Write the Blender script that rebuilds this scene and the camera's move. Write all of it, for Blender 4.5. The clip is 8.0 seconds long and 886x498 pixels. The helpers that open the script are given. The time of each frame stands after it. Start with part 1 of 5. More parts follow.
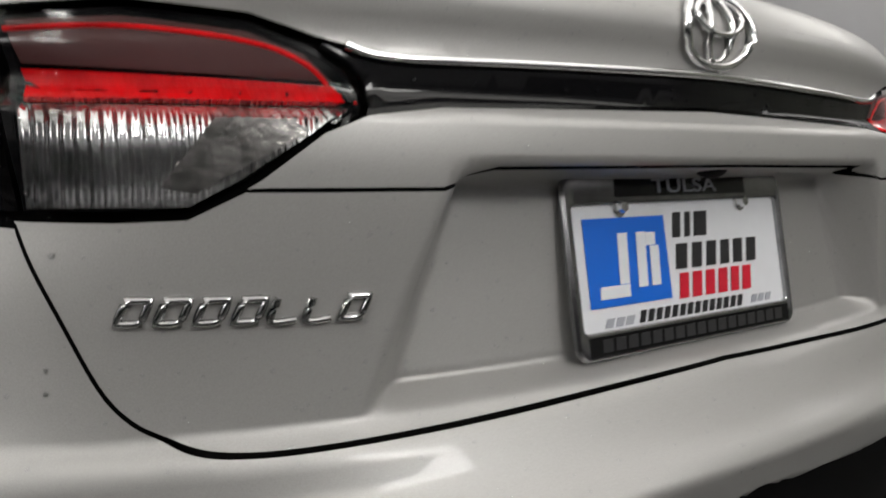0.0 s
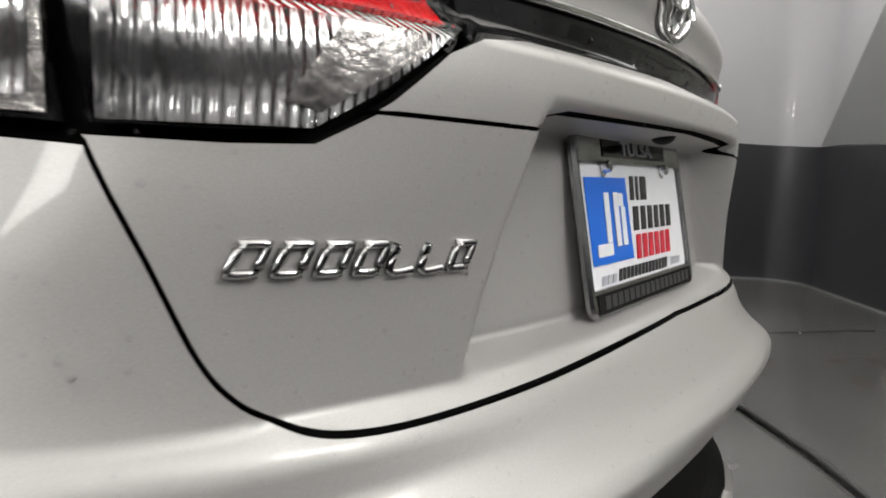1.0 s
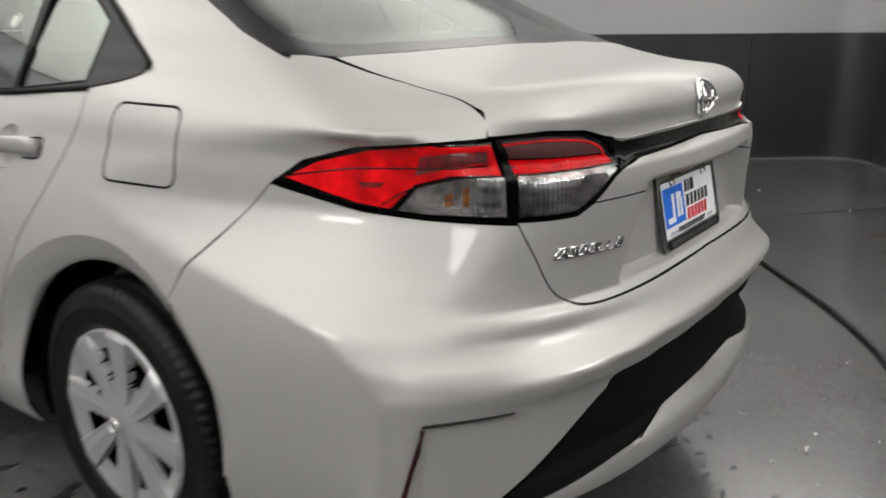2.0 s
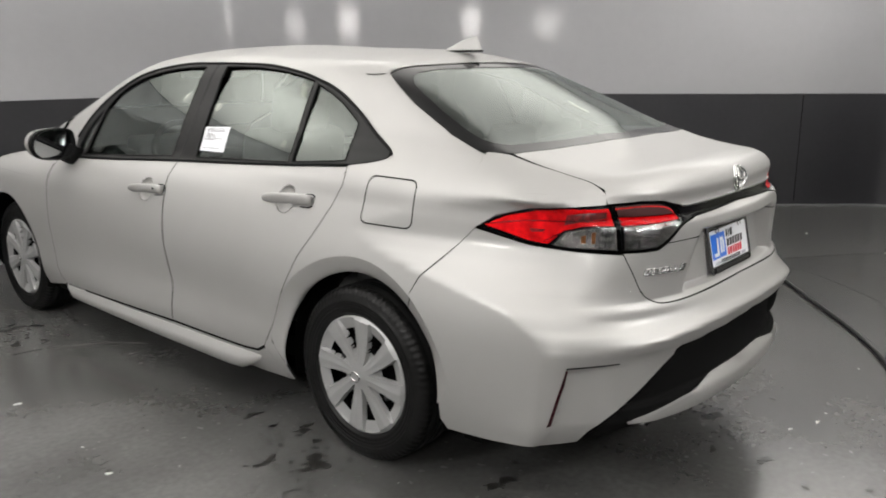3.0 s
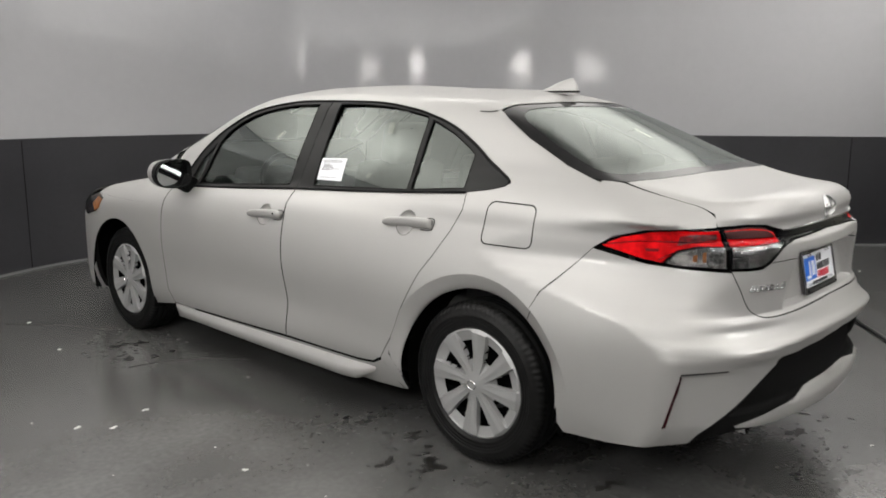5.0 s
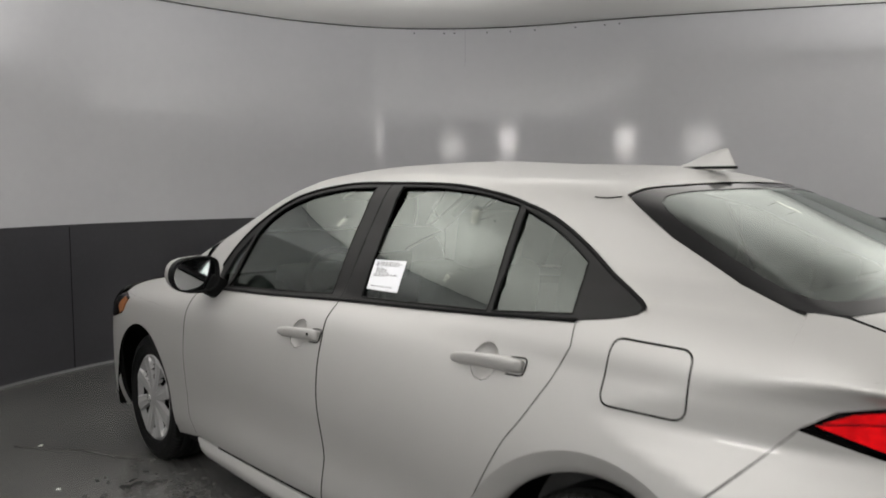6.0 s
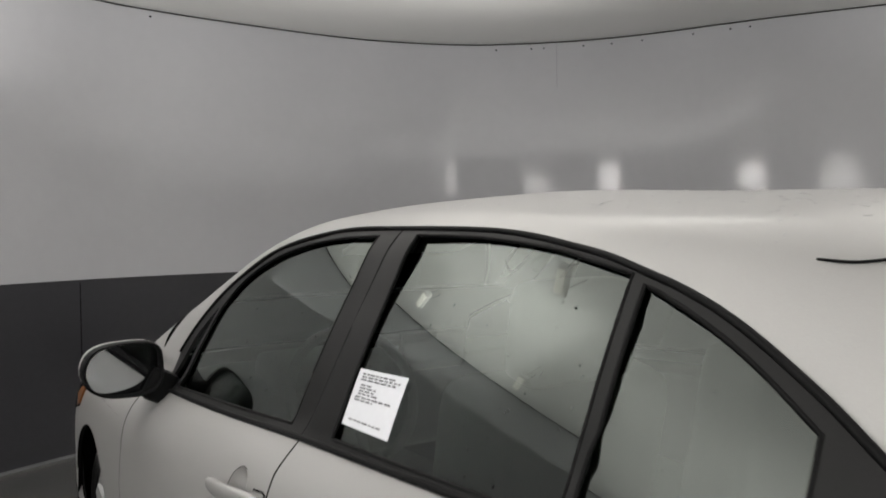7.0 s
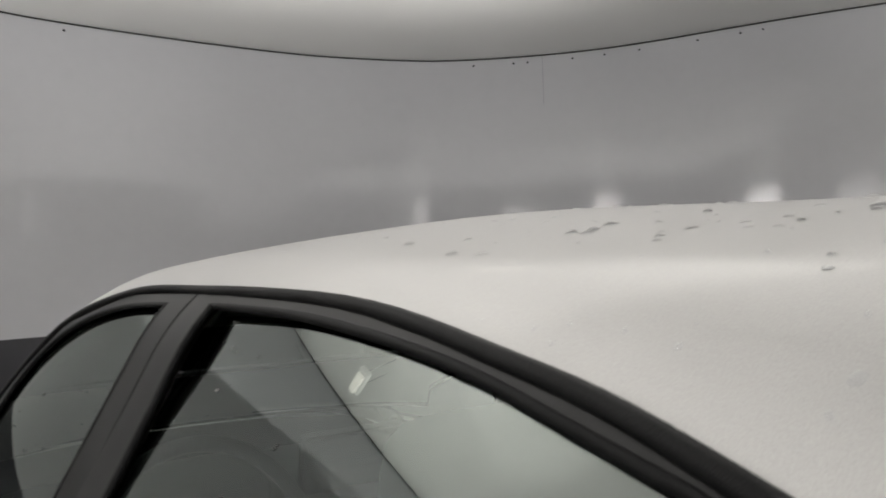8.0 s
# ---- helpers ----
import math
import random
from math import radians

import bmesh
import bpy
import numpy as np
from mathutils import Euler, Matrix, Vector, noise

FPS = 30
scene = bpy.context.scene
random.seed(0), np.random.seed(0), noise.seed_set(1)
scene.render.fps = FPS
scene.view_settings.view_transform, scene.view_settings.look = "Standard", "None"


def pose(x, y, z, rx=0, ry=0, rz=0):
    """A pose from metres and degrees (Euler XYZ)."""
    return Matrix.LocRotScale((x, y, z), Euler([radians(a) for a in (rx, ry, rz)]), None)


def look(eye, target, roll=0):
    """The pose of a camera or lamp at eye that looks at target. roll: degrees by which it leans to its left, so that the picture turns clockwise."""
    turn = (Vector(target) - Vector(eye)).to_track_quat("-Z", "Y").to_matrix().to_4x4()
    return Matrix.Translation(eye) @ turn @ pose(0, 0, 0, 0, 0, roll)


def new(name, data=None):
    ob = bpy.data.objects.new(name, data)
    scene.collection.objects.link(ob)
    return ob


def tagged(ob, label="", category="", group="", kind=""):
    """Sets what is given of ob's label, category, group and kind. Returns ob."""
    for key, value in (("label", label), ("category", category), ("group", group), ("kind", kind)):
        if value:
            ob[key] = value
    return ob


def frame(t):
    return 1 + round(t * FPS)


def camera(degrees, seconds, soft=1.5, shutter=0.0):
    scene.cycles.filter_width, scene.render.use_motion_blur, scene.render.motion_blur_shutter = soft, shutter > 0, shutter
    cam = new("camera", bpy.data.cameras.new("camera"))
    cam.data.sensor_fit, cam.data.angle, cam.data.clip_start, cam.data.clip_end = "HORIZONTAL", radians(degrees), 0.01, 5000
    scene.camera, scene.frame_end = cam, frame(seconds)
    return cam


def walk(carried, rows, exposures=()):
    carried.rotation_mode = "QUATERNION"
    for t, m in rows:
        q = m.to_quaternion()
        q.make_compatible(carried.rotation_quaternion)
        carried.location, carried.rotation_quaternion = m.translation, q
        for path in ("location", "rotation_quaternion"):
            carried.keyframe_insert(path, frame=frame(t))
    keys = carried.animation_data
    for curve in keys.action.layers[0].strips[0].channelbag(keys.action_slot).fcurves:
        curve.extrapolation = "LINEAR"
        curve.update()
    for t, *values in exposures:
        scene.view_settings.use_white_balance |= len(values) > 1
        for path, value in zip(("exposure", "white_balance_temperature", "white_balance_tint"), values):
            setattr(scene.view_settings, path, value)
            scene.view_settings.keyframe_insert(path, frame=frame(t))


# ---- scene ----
# The car stands with its rear axle over y = 0, facing +y; its left flank is at -x.
cam = camera(58.47, 8.0, soft=1.8, shutter=0.25)
PATH = [
    (0.0, (-0.655, -1.410, 0.876), (0.5084, 0.1954, 0.6167), 0.94),
    (0.3, (-0.679, -1.272, 0.842), (0.6534, 0.1853, 0.5254), 2.65),
    (0.6, (-0.713, -1.191, 0.819), (0.8541, 0.0226, 0.5555), 3.65),
    (1.0, (-0.808, -1.176, 0.822), (0.8919, -0.1475, 0.5945), 3.28),
    (1.3, (-0.950, -1.218, 0.841), (0.8127, -0.2996, 0.6211), 2.78),
    (1.5, (-1.106, -1.282, 0.883), (0.6786, -0.4096, 0.6512), 2.22),
    (1.7, (-1.309, -1.355, 0.953), (0.4110, -0.3933, 0.6118), 1.21),
    (2.0, (-1.662, -1.484, 1.130), (-0.1092, -0.3431, 0.5924), -0.44),
    (2.2, (-1.883, -1.564, 1.216), (-0.3599, -0.4044, 0.6381), -1.07),
    (3.5, (-2.927, -1.988, 1.353), (-1.4703, -0.6728, 0.9683), 0.23),
    (4.0, (-3.183, -2.014, 1.350), (-1.6970, -0.7277, 0.9780), 0.65),
    (5.5, (-2.689, -1.526, 1.318), (-1.2937, -0.1231, 1.0256), 0.04),
    (6.0, (-2.246, -1.121, 1.349), (-0.9415, 0.3870, 1.1871), -0.19),
    (6.5, (-1.791, -0.672, 1.359), (-0.5506, 0.8925, 1.2420), -0.23),
    (7.0, (-1.357, -0.266, 1.354), (-0.2545, 1.4022, 1.3026), -0.72),
    (7.2, (-1.202, -0.128, 1.371), (-0.1546, 1.5758, 1.3405), -1.12),
    (7.4, (-1.058, 0.032, 1.358), (-0.0410, 1.7520, 1.3465), -1.30),
    (7.6, (-0.930, 0.187, 1.355), (0.1020, 1.9000, 1.3680), -1.75),
    (7.8, (-0.826, 0.285, 1.362), (0.2310, 1.9820, 1.4060), -2.60),
    (8.0, (-0.770, 0.316, 1.371), (0.3360, 1.9820, 1.4150), -2.05),
]
walk(cam, [(t, look(eye, target, roll)) for t, eye, target, roll in PATH], [(0.0, -0.35), (0.5, 0.0), (1.0, 0.15), (1.5, 0.05), (2.0, -0.05), (3.3, 0.15), (4.2, 0.16), (6.0, -0.22), (7.0, -0.38), (8.0, -0.32)])

# ---- light ----
world = bpy.data.worlds.new("room_ambient")
world.use_nodes = True
world.node_tree.nodes["Background"].inputs[0].default_value = (0.9, 0.95, 1.0, 1)
world.node_tree.nodes["Background"].inputs[1].default_value = 0.008
scene.world = world
scene.view_settings.exposure = 0.0
CEILING = 2.8
# Unseen short lamps added below the ceiling to light it from underneath: x, y, turn and tilt in degrees, watts
ADDED_LAMPS = [(0.75, 2.8, -20, 20, 34), (-1.5, 3.5, -55, 15, 34), (1.2, 1.2, -45, 5, 28), (3.2, 0.9, -30, 0, 34), (4.5, -0.55, 30, 0, 66), (-1.25, 2.1, -25, 0, 34),
         (-0.6, -0.9, 10, 0, 16), (1.3, -1.9, -30, 0, 44), (-2.9, -0.3, 90, 0, 52), (-2.4, -2.7, 40, 0, 52), (0.0, -3.1, 20, 0, 52), (-3.3, 1.2, 120, 0, 55), (-2.3, 2.9, 135, 0, 28)]
# Unseen floods, two turned to the front wall, three aimed to brighten boot and flank: place, aim, watts
FLOODS = [((1.0, -2.6, 2.35), (-1.5, 4.5, 1.9), 2), ((3.3, -1.5, 2.35), (-2.5, 3.5, 1.9), 2), ((0.2, -3.5, 2.3), (0.0, -0.9, 0.75), 13),
          ((-4.4, 0.2, 2.2), (-0.9, 1.4, 0.3), 24), ((-4.3, -2.6, 2.2), (-0.9, 0.6, 0.3), 13)]

# ---- materials ----
def material(name, color, rough=0.5, metal=0.0, coat=0.0, spec=0.5, grain=None, stain=None, bump=None, emit=0.0):
    """Principled material. grain and stain: (scale, amount), fine and broad change of colour; bump: (scale, height)."""
    m = bpy.data.materials.new(name)
    m.use_nodes = True
    nt = m.node_tree
    b = nt.nodes["Principled BSDF"]
    b.inputs["Base Color"].default_value = (*color, 1)
    b.inputs["Roughness"].default_value = rough
    b.inputs["Metallic"].default_value = metal
    b.inputs["Specular IOR Level"].default_value = spec
    b.inputs["Coat Weight"].default_value = coat
    b.inputs["Coat Roughness"].default_value = 0.04
    if emit:
        b.inputs["Emission Color"].default_value = (*color, 1)
        b.inputs["Emission Strength"].default_value = emit
    co = nt.nodes.new("ShaderNodeTexCoord")
    last = None
    for pair, detail in ((grain, 4), (stain, 6)):
        if not pair:
            continue
        n = nt.nodes.new("ShaderNodeTexNoise")
        n.inputs["Scale"].default_value = pair[0]
        n.inputs["Detail"].default_value = detail
        nt.links.new(co.outputs["Object"], n.inputs["Vector"])
        r = nt.nodes.new("ShaderNodeMapRange")
        r.inputs["From Min"].default_value, r.inputs["From Max"].default_value = 0.3, 0.7
        r.inputs["To Min"].default_value, r.inputs["To Max"].default_value = 1 - pair[1], 1 + pair[1]
        nt.links.new(n.outputs["Fac"], r.inputs["Value"])
        x = nt.nodes.new("ShaderNodeVectorMath")
        x.operation = "SCALE"
        if last:
            nt.links.new(last, x.inputs[0])
        else:
            x.inputs[0].default_value = color
        nt.links.new(r.outputs[0], x.inputs["Scale"])
        last = x.outputs[0]
    if last:
        nt.links.new(last, b.inputs["Base Color"])
    if bump:
        n = nt.nodes.new("ShaderNodeTexNoise")
        n.inputs["Scale"].default_value = bump[0]
        n.inputs["Detail"].default_value = 5
        nt.links.new(co.outputs["Object"], n.inputs["Vector"])
        u = nt.nodes.new("ShaderNodeBump")
        u.inputs["Strength"].default_value = 1.0
        u.inputs["Distance"].default_value = bump[1]
        nt.links.new(n.outputs["Fac"], u.inputs["Height"])
        nt.links.new(u.outputs[0], b.inputs["Normal"])
    return m


def glass(name, tint, gloss=0.02, ior=1.5, shine=(1, 1, 1)):
    """Thin tinted pane: light passes straight through, gloss by Fresnel."""
    m = bpy.data.materials.new(name)
    m.use_nodes = True
    nt = m.node_tree
    nt.nodes.remove(nt.nodes["Principled BSDF"])
    t = nt.nodes.new("ShaderNodeBsdfTransparent")
    t.inputs[0].default_value = (*tint, 1)
    g = nt.nodes.new("ShaderNodeBsdfGlossy")
    g.inputs["Roughness"].default_value = gloss
    g.inputs["Color"].default_value = (*shine, 1)
    f = nt.nodes.new("ShaderNodeFresnel")
    f.inputs[0].default_value = ior
    x = nt.nodes.new("ShaderNodeMixShader")
    nt.links.new(f.outputs[0], x.inputs[0])
    nt.links.new(t.outputs[0], x.inputs[1])
    nt.links.new(g.outputs[0], x.inputs[2])
    nt.links.new(x.outputs[0], nt.nodes["Material Output"].inputs[0])
    return m


PAINT = material("silver_metallic_paint", (0.355, 0.350, 0.341), 0.47, 0.46, coat=0.28, grain=(900, 0.06), stain=(3, 0.015))
BLACK_GLOSS = material("black_gloss_trim", (0.004, 0.004, 0.0045), 0.10, spec=0.25)
VALANCE = material("coarse_black_plastic", (0.004, 0.004, 0.004), 0.8, spec=0.08, grain=(300, 0.3), bump=(700, 0.0005))
BLACK = material("black_plastic", (0.004, 0.004, 0.0042), 0.6, spec=0.12, grain=(300, 0.15), bump=(900, 0.0003))
TRIM_GREY = material("dark_grey_window_trim", (0.009, 0.009, 0.009), 0.45, spec=0.16, grain=(400, 0.1))
# near-black of shell, liners and wheels; also the painted shade in panel gaps
SHADOW_BLACK = material("black_shell_and_gap_shade", (0.003, 0.003, 0.003), 0.9, spec=0.05)
RUBBER = material("tyre_rubber", (0.0065, 0.0065, 0.0065), 0.42, spec=0.15, grain=(160, 0.25), stain=(9, 0.25), bump=(250, 0.0006))
COVER_SILVER = material("silver_wheel_cover", (0.29, 0.29, 0.29), 0.42, 0.35, coat=0.2, grain=(500, 0.04))
CHROME = material("chrome", (0.82, 0.82, 0.82), 0.07, 1.0)
BADGE_CHROME = material("smoked_chrome", (0.40, 0.40, 0.40), 0.12, 1.0)
GUNMETAL = material("grey_plate_frame", (0.05, 0.05, 0.052), 0.28, 0.5, grain=(300, 0.1))
DARK_CHROME = material("dark_chrome", (0.30, 0.30, 0.31), 0.20, 1.0, stain=(40, 0.2))
RED = material("red_lamp_lens", (0.74, 0.006, 0.010), 0.3, spec=0.1, stain=(26, 0.4))
RED_DARK = material("smoked_red_lamp_lens", (0.10, 0.045, 0.045), 0.2, spec=0.3, coat=0.2)
# unlit bar; a weak glow is added so its red looks bright
RED_BAR = material("glow_lifted_red_bar", (0.62, 0.003, 0.005), 0.5, spec=0.0, stain=(60, 0.2), emit=0.06)
REFLECTOR_RED = material("dark_red_reflector", (0.022, 0.001, 0.003), 0.2, spec=0.3, coat=0.1)
RED_CELL = material("dark_red_lamp_cell", (0.20, 0.003, 0.006), 0.3, grain=(70, 0.7), coat=4.0)
AMBER = material("amber_lens", (0.20, 0.075, 0.022), 0.3, coat=0.5, stain=(60, 0.5))
# strong blotches in the colour stand in for dark reflections in the chrome
LAMP_CHROME = material("fluted_lamp_reflector", (0.50, 0.50, 0.50), 0.18, 0.95, stain=(22, 0.75))
LAMP_SMOKE = material("smoky_lamp_reflector", (0.34, 0.33, 0.32), 0.25, 0.85, stain=(30, 0.7), bump=(160, 0.001))
def flutes(m, across, up, height, wobble=3.0):
    """Pillow-shaped facets pressed into a reflector."""
    nt = m.node_tree
    co = nt.nodes.new("ShaderNodeTexCoord")
    total = nt.nodes.new("ShaderNodeMath")
    total.operation = "ADD"
    for k, (axis, scale) in enumerate((("X", across), ("Z", up))):
        w = nt.nodes.new("ShaderNodeTexWave")
        w.bands_direction = axis
        w.inputs["Scale"].default_value = scale
        w.inputs["Distortion"].default_value = wobble
        nt.links.new(co.outputs["Object"], w.inputs["Vector"])
        nt.links.new(w.outputs["Fac"], total.inputs[k])
    u = nt.nodes.new("ShaderNodeBump")
    u.inputs["Distance"].default_value = height
    nt.links.new(total.outputs[0], u.inputs["Height"])
    nt.links.new(u.outputs[0], nt.nodes["Principled BSDF"].inputs["Normal"])


flutes(LAMP_CHROME, 44, 7, 0.0016, 1.2)
flutes(RED_BAR, 45, 1, 0.0010, 0.0)
CLEAR = glass("clear_lamp_cover", (0.95, 0.95, 0.95), 0.02, 1.22)
PANE = glass("tinted_car_glass", (0.25, 0.30, 0.275), 0.008, 1.75, (0.88, 0.95, 0.90))
REAR_GLASS = glass("tinted_rear_glass", (0.40, 0.46, 0.43), 0.012, 1.66, (0.90, 0.96, 0.92))
MIRROR = material("mirror_glass", (0.30, 0.31, 0.32), 0.04, 1.0)
WHITE_CARD = material("white_card", (0.68, 0.69, 0.72), 0.35, grain=(60, 0.02))
BLUE_INK = material("blue_ink", (0.006, 0.125, 0.60), 0.35)
RED_INK = material("red_ink", (0.55, 0.01, 0.03), 0.35)
BLACK_INK = material("black_ink", (0.015, 0.015, 0.017), 0.4)
TEXT_INK = material("dark_grey_ink", (0.09, 0.09, 0.10), 0.5)
GREY_INK = material("grey_ink", (0.35, 0.36, 0.40), 0.4)
CLOTH = material("grey_seat_cloth", (0.11, 0.11, 0.108), 0.9, grain=(220, 0.07), stain=(8, 0.08))
CABIN = material("dark_cabin_plastic", (0.020, 0.021, 0.023), 0.6, grain=(200, 0.1))
HEADLINER = material("pale_headliner", (0.36, 0.36, 0.34), 0.9, grain=(200, 0.05))
WALL_PAINT = material("semi_gloss_pale_grey_wall_panel", (0.395, 0.395, 0.408), 0.105, spec=0.22, grain=(14, 0.012), stain=(0.9, 0.03), bump=(1.3, 0.004))
BAND_PAINT = material("charcoal_wall_panel", (0.034, 0.034, 0.038), 0.30, grain=(30, 0.05), stain=(1.2, 0.16), bump=(1.1, 0.01))
MID_GREY = material("mid_grey_wall_tone", (0.17, 0.172, 0.175), 0.5, stain=(1.5, 0.06))
CEILING_PAINT = material("white_ceiling_panel", (0.80, 0.79, 0.775), 0.4, stain=(0.8, 0.03))
FLOOR_PAINT = material("worn_wet_grey_floor_paint", (0.074, 0.074, 0.072), 0.25, coat=0.36, grain=(40, 0.14), stain=(1.6, 0.35), bump=(5, 0.0008))
FLOOR_PAINT.node_tree.nodes["Principled BSDF"].inputs["Coat Roughness"].default_value = 0.17
DOOR_STEEL = material("weathered_green_grey_door_steel", (0.24, 0.245, 0.215), 0.45, 0.1, grain=(50, 0.08), stain=(1.8, 0.35), bump=(4, 0.004))
JAMB = material("grey_steel_jamb", (0.13, 0.13, 0.125), 0.4, 0.3, stain=(3, 0.2))
DEBRIS = material("wet_dirt", (0.018, 0.017, 0.016), 0.3, grain=(60, 0.4))
RUST = material("brown_wet_stain", (0.085, 0.058, 0.042), 0.2, grain=(30, 0.4))
FLECK = material("pale_grit", (0.5, 0.5, 0.48), 4.0)
CABLE = material("black_cable_rubber", (0.012, 0.012, 0.012), 0.45)
WATER = glass("water_drop", (0.93, 0.94, 0.95), 0.02, 1.33)
LED = material("led_diffuser", (1.0, 0.96, 0.9), 0.5, emit=0.8)


# ---- building helpers ----
def thing(name, label, category, kind="", group="", at=(0, 0, 0)):
    ob = new(name)
    ob.location = at
    return tagged(ob, label, category, group, kind)


def raw(name, verts, faces, mat, parent=None, label="", normals=None, smooth=True):
    """One mesh object from vertices and faces."""
    me = bpy.data.meshes.new(name)
    me.from_pydata([tuple(map(float, v)) for v in verts], [], [tuple(map(int, f)) for f in faces])
    me.materials.append(mat)
    me.update()
    if smooth:
        me.polygons.foreach_set("use_smooth", [True] * len(me.polygons))
    if normals is not None:
        me.normals_split_custom_set_from_vertices([tuple(map(float, n)) for n in normals])
    ob = new(name, me)
    if parent:
        ob.parent = parent
    if label:
        tagged(ob, label)
    return ob


def part(name, bm, mat, parent=None, label="", smooth=True):
    """Links a bmesh as one mesh object under a thing or a part."""
    me = bpy.data.meshes.new(name)
    bmesh.ops.recalc_face_normals(bm, faces=bm.faces)
    bm.to_mesh(me)
    bm.free()
    me.materials.append(mat)
    if smooth:
        me.polygons.foreach_set("use_smooth", [True] * len(me.polygons))
        me.set_sharp_from_angle(angle=radians(38))
    ob = new(name, me)
    if parent:
        ob.parent = parent
    if label:
        tagged(ob, label)
    return ob


def box(bm, centre, size, bevel=0.0, m=None, seg=2):
    r = bmesh.ops.create_cube(bm, size=1.0)
    vs = r["verts"]
    bmesh.ops.scale(bm, vec=size, verts=vs)
    if bevel:
        es = list({e for v in vs for e in v.link_edges})
        out = bmesh.ops.bevel(bm, geom=es, offset=bevel, segments=seg, profile=0.6, affect="EDGES")
        vs = list({v for f in out["faces"] for v in f.verts} | {v for v in vs if v.is_valid})
    bmesh.ops.transform(bm, matrix=Matrix.Translation(centre) @ (m or Matrix.Identity(4)), verts=vs)
    return vs


def lathe(profile, seg, axis="X"):
    """Ring of a profile of (radius, along) pairs about the x axis; closed profile."""
    n = len(profile)
    verts, faces = [], []
    for i in range(seg):
        a = 2 * math.pi * i / seg
        for r, w in profile:
            verts.append((w, r * math.cos(a), r * math.sin(a)))
    for i in range(seg):
        j = (i + 1) % seg
        for k in range(n - 1):
            faces.append((i * n + k, j * n + k, j * n + k + 1, i * n + k + 1))
    return verts, faces


def tube(points, radius, sides=10, closed=False):
    """A round bar along points."""
    pts = [Vector(p) for p in points]
    verts, faces = [], []
    n = len(pts)
    for i, p in enumerate(pts):
        a, b = pts[(i - 1) % n if closed else max(i - 1, 0)], pts[(i + 1) % n if closed else min(i + 1, n - 1)]
        d = (b - a).normalized()
        u = d.orthogonal().normalized() if abs(d.z) > 0.9 else d.cross(Vector((0, 0, 1))).normalized()
        w = d.cross(u)
        for k in range(sides):
            c = 2 * math.pi * k / sides
            verts.append(p + u * (radius * math.cos(c)) + w * (radius * math.sin(c)))
    for i in range(n if closed else n - 1):
        j = (i + 1) % n
        for k in range(sides):
            l = (k + 1) % sides
            faces.append((i * sides + k, i * sides + l, j * sides + l, j * sides + k))
    return verts, faces


def spline(points, per=8, closed=False):
    """Smooth curve through points of any dimension."""
    p = np.array(points, float)
    n = len(p)
    out = []
    for i in range(n if closed else n - 1):
        a, b, c, d = (p[(i + k) % n] if closed else p[min(max(i + k, 0), n - 1)] for k in (-1, 0, 1, 2))
        for t in np.arange(per) / per:
            out.append(0.5 * (2 * b + (c - a) * t + (2 * a - 5 * b + 4 * c - d) * t * t + (3 * b - a - 3 * c + d) * t ** 3))
    if not closed:
        out.append(p[-1])
    return np.array(out)


# ---- the room: a photo booth with rounded walls and a turntable in its floor ----
def bulk(name, label, category):
    return thing(name, label, category, "structure")


DOOR_A, DOOR_B = Vector((4.78, -1.09, 0)), Vector((2.08, -2.81, 0))
ALONG = (DOOR_A - DOOR_B).normalized()
INWARD = Vector((-ALONG.y, ALONG.x, 0))
PLAN = [(2.08, -2.81), (0.2, -4.0), (-1.6, -4.75), (-3.6, -4.5), (-4.8, -3.2), (-5.1, -1.5), (-4.8, 0.2), (-4.2, 1.5), (-3.5, 2.55), (-2.75, 3.4),
        (-2.0, 4.1), (-1.25, 4.65), (-0.55, 4.98), (0.0, 5.1), (1.0, 5.14), (1.7, 5.06), (2.4, 4.78), (3.1, 4.1), (3.7, 3.0),
        (4.4, 1.9), (5.3, 0.65), (5.8, 0.05), (5.93, -0.2), (5.85, -0.43), (5.56, -0.62), (4.78, -1.09)]
WALL = spline(PLAN, 10)
BAND = 1.07


def wall_strip(name, z0, z1, mat, label, inset=0.0, thick=0.12):
    """Upright wall along the plan, with thickness to the outside."""
    p = WALL
    d = np.gradient(p, axis=0)
    n = np.stack([d[:, 1], -d[:, 0]], 1) / np.linalg.norm(d, axis=1)[:, None]
    centre = np.array([0.3, 0.8])
    flip = np.sign(((centre - p) * n).sum(1))[:, None]
    inner = p + n * flip * inset
    outer = p - n * flip * thick
    k = len(p)
    verts = [(*q, z0) for q in inner] + [(*q, z1) for q in inner] + [(*q, z1) for q in outer] + [(*q, z0) for q in outer]
    faces = []
    for i in range(k - 1):
        for a, b in ((0, 1), (1, 2), (2, 3), (3, 0)):
            faces.append((a * k + i, a * k + i + 1, b * k + i + 1, b * k + i))
    bm = bmesh.new()
    vs = [bm.verts.new(v) for v in verts]
    for f in faces:
        bm.faces.new([vs[q] for q in f])
    return tagged(part(name, bm, mat), label, "wall", kind="structure")


wall_strip("wall_lower", 0.0, BAND, BAND_PAINT, "charcoal painted lower wall panels following the rounded booth", 0.004)
wall_strip("wall_upper", BAND, CEILING, WALL_PAINT, "smooth semi-gloss pale grey upper wall of the rounded booth")


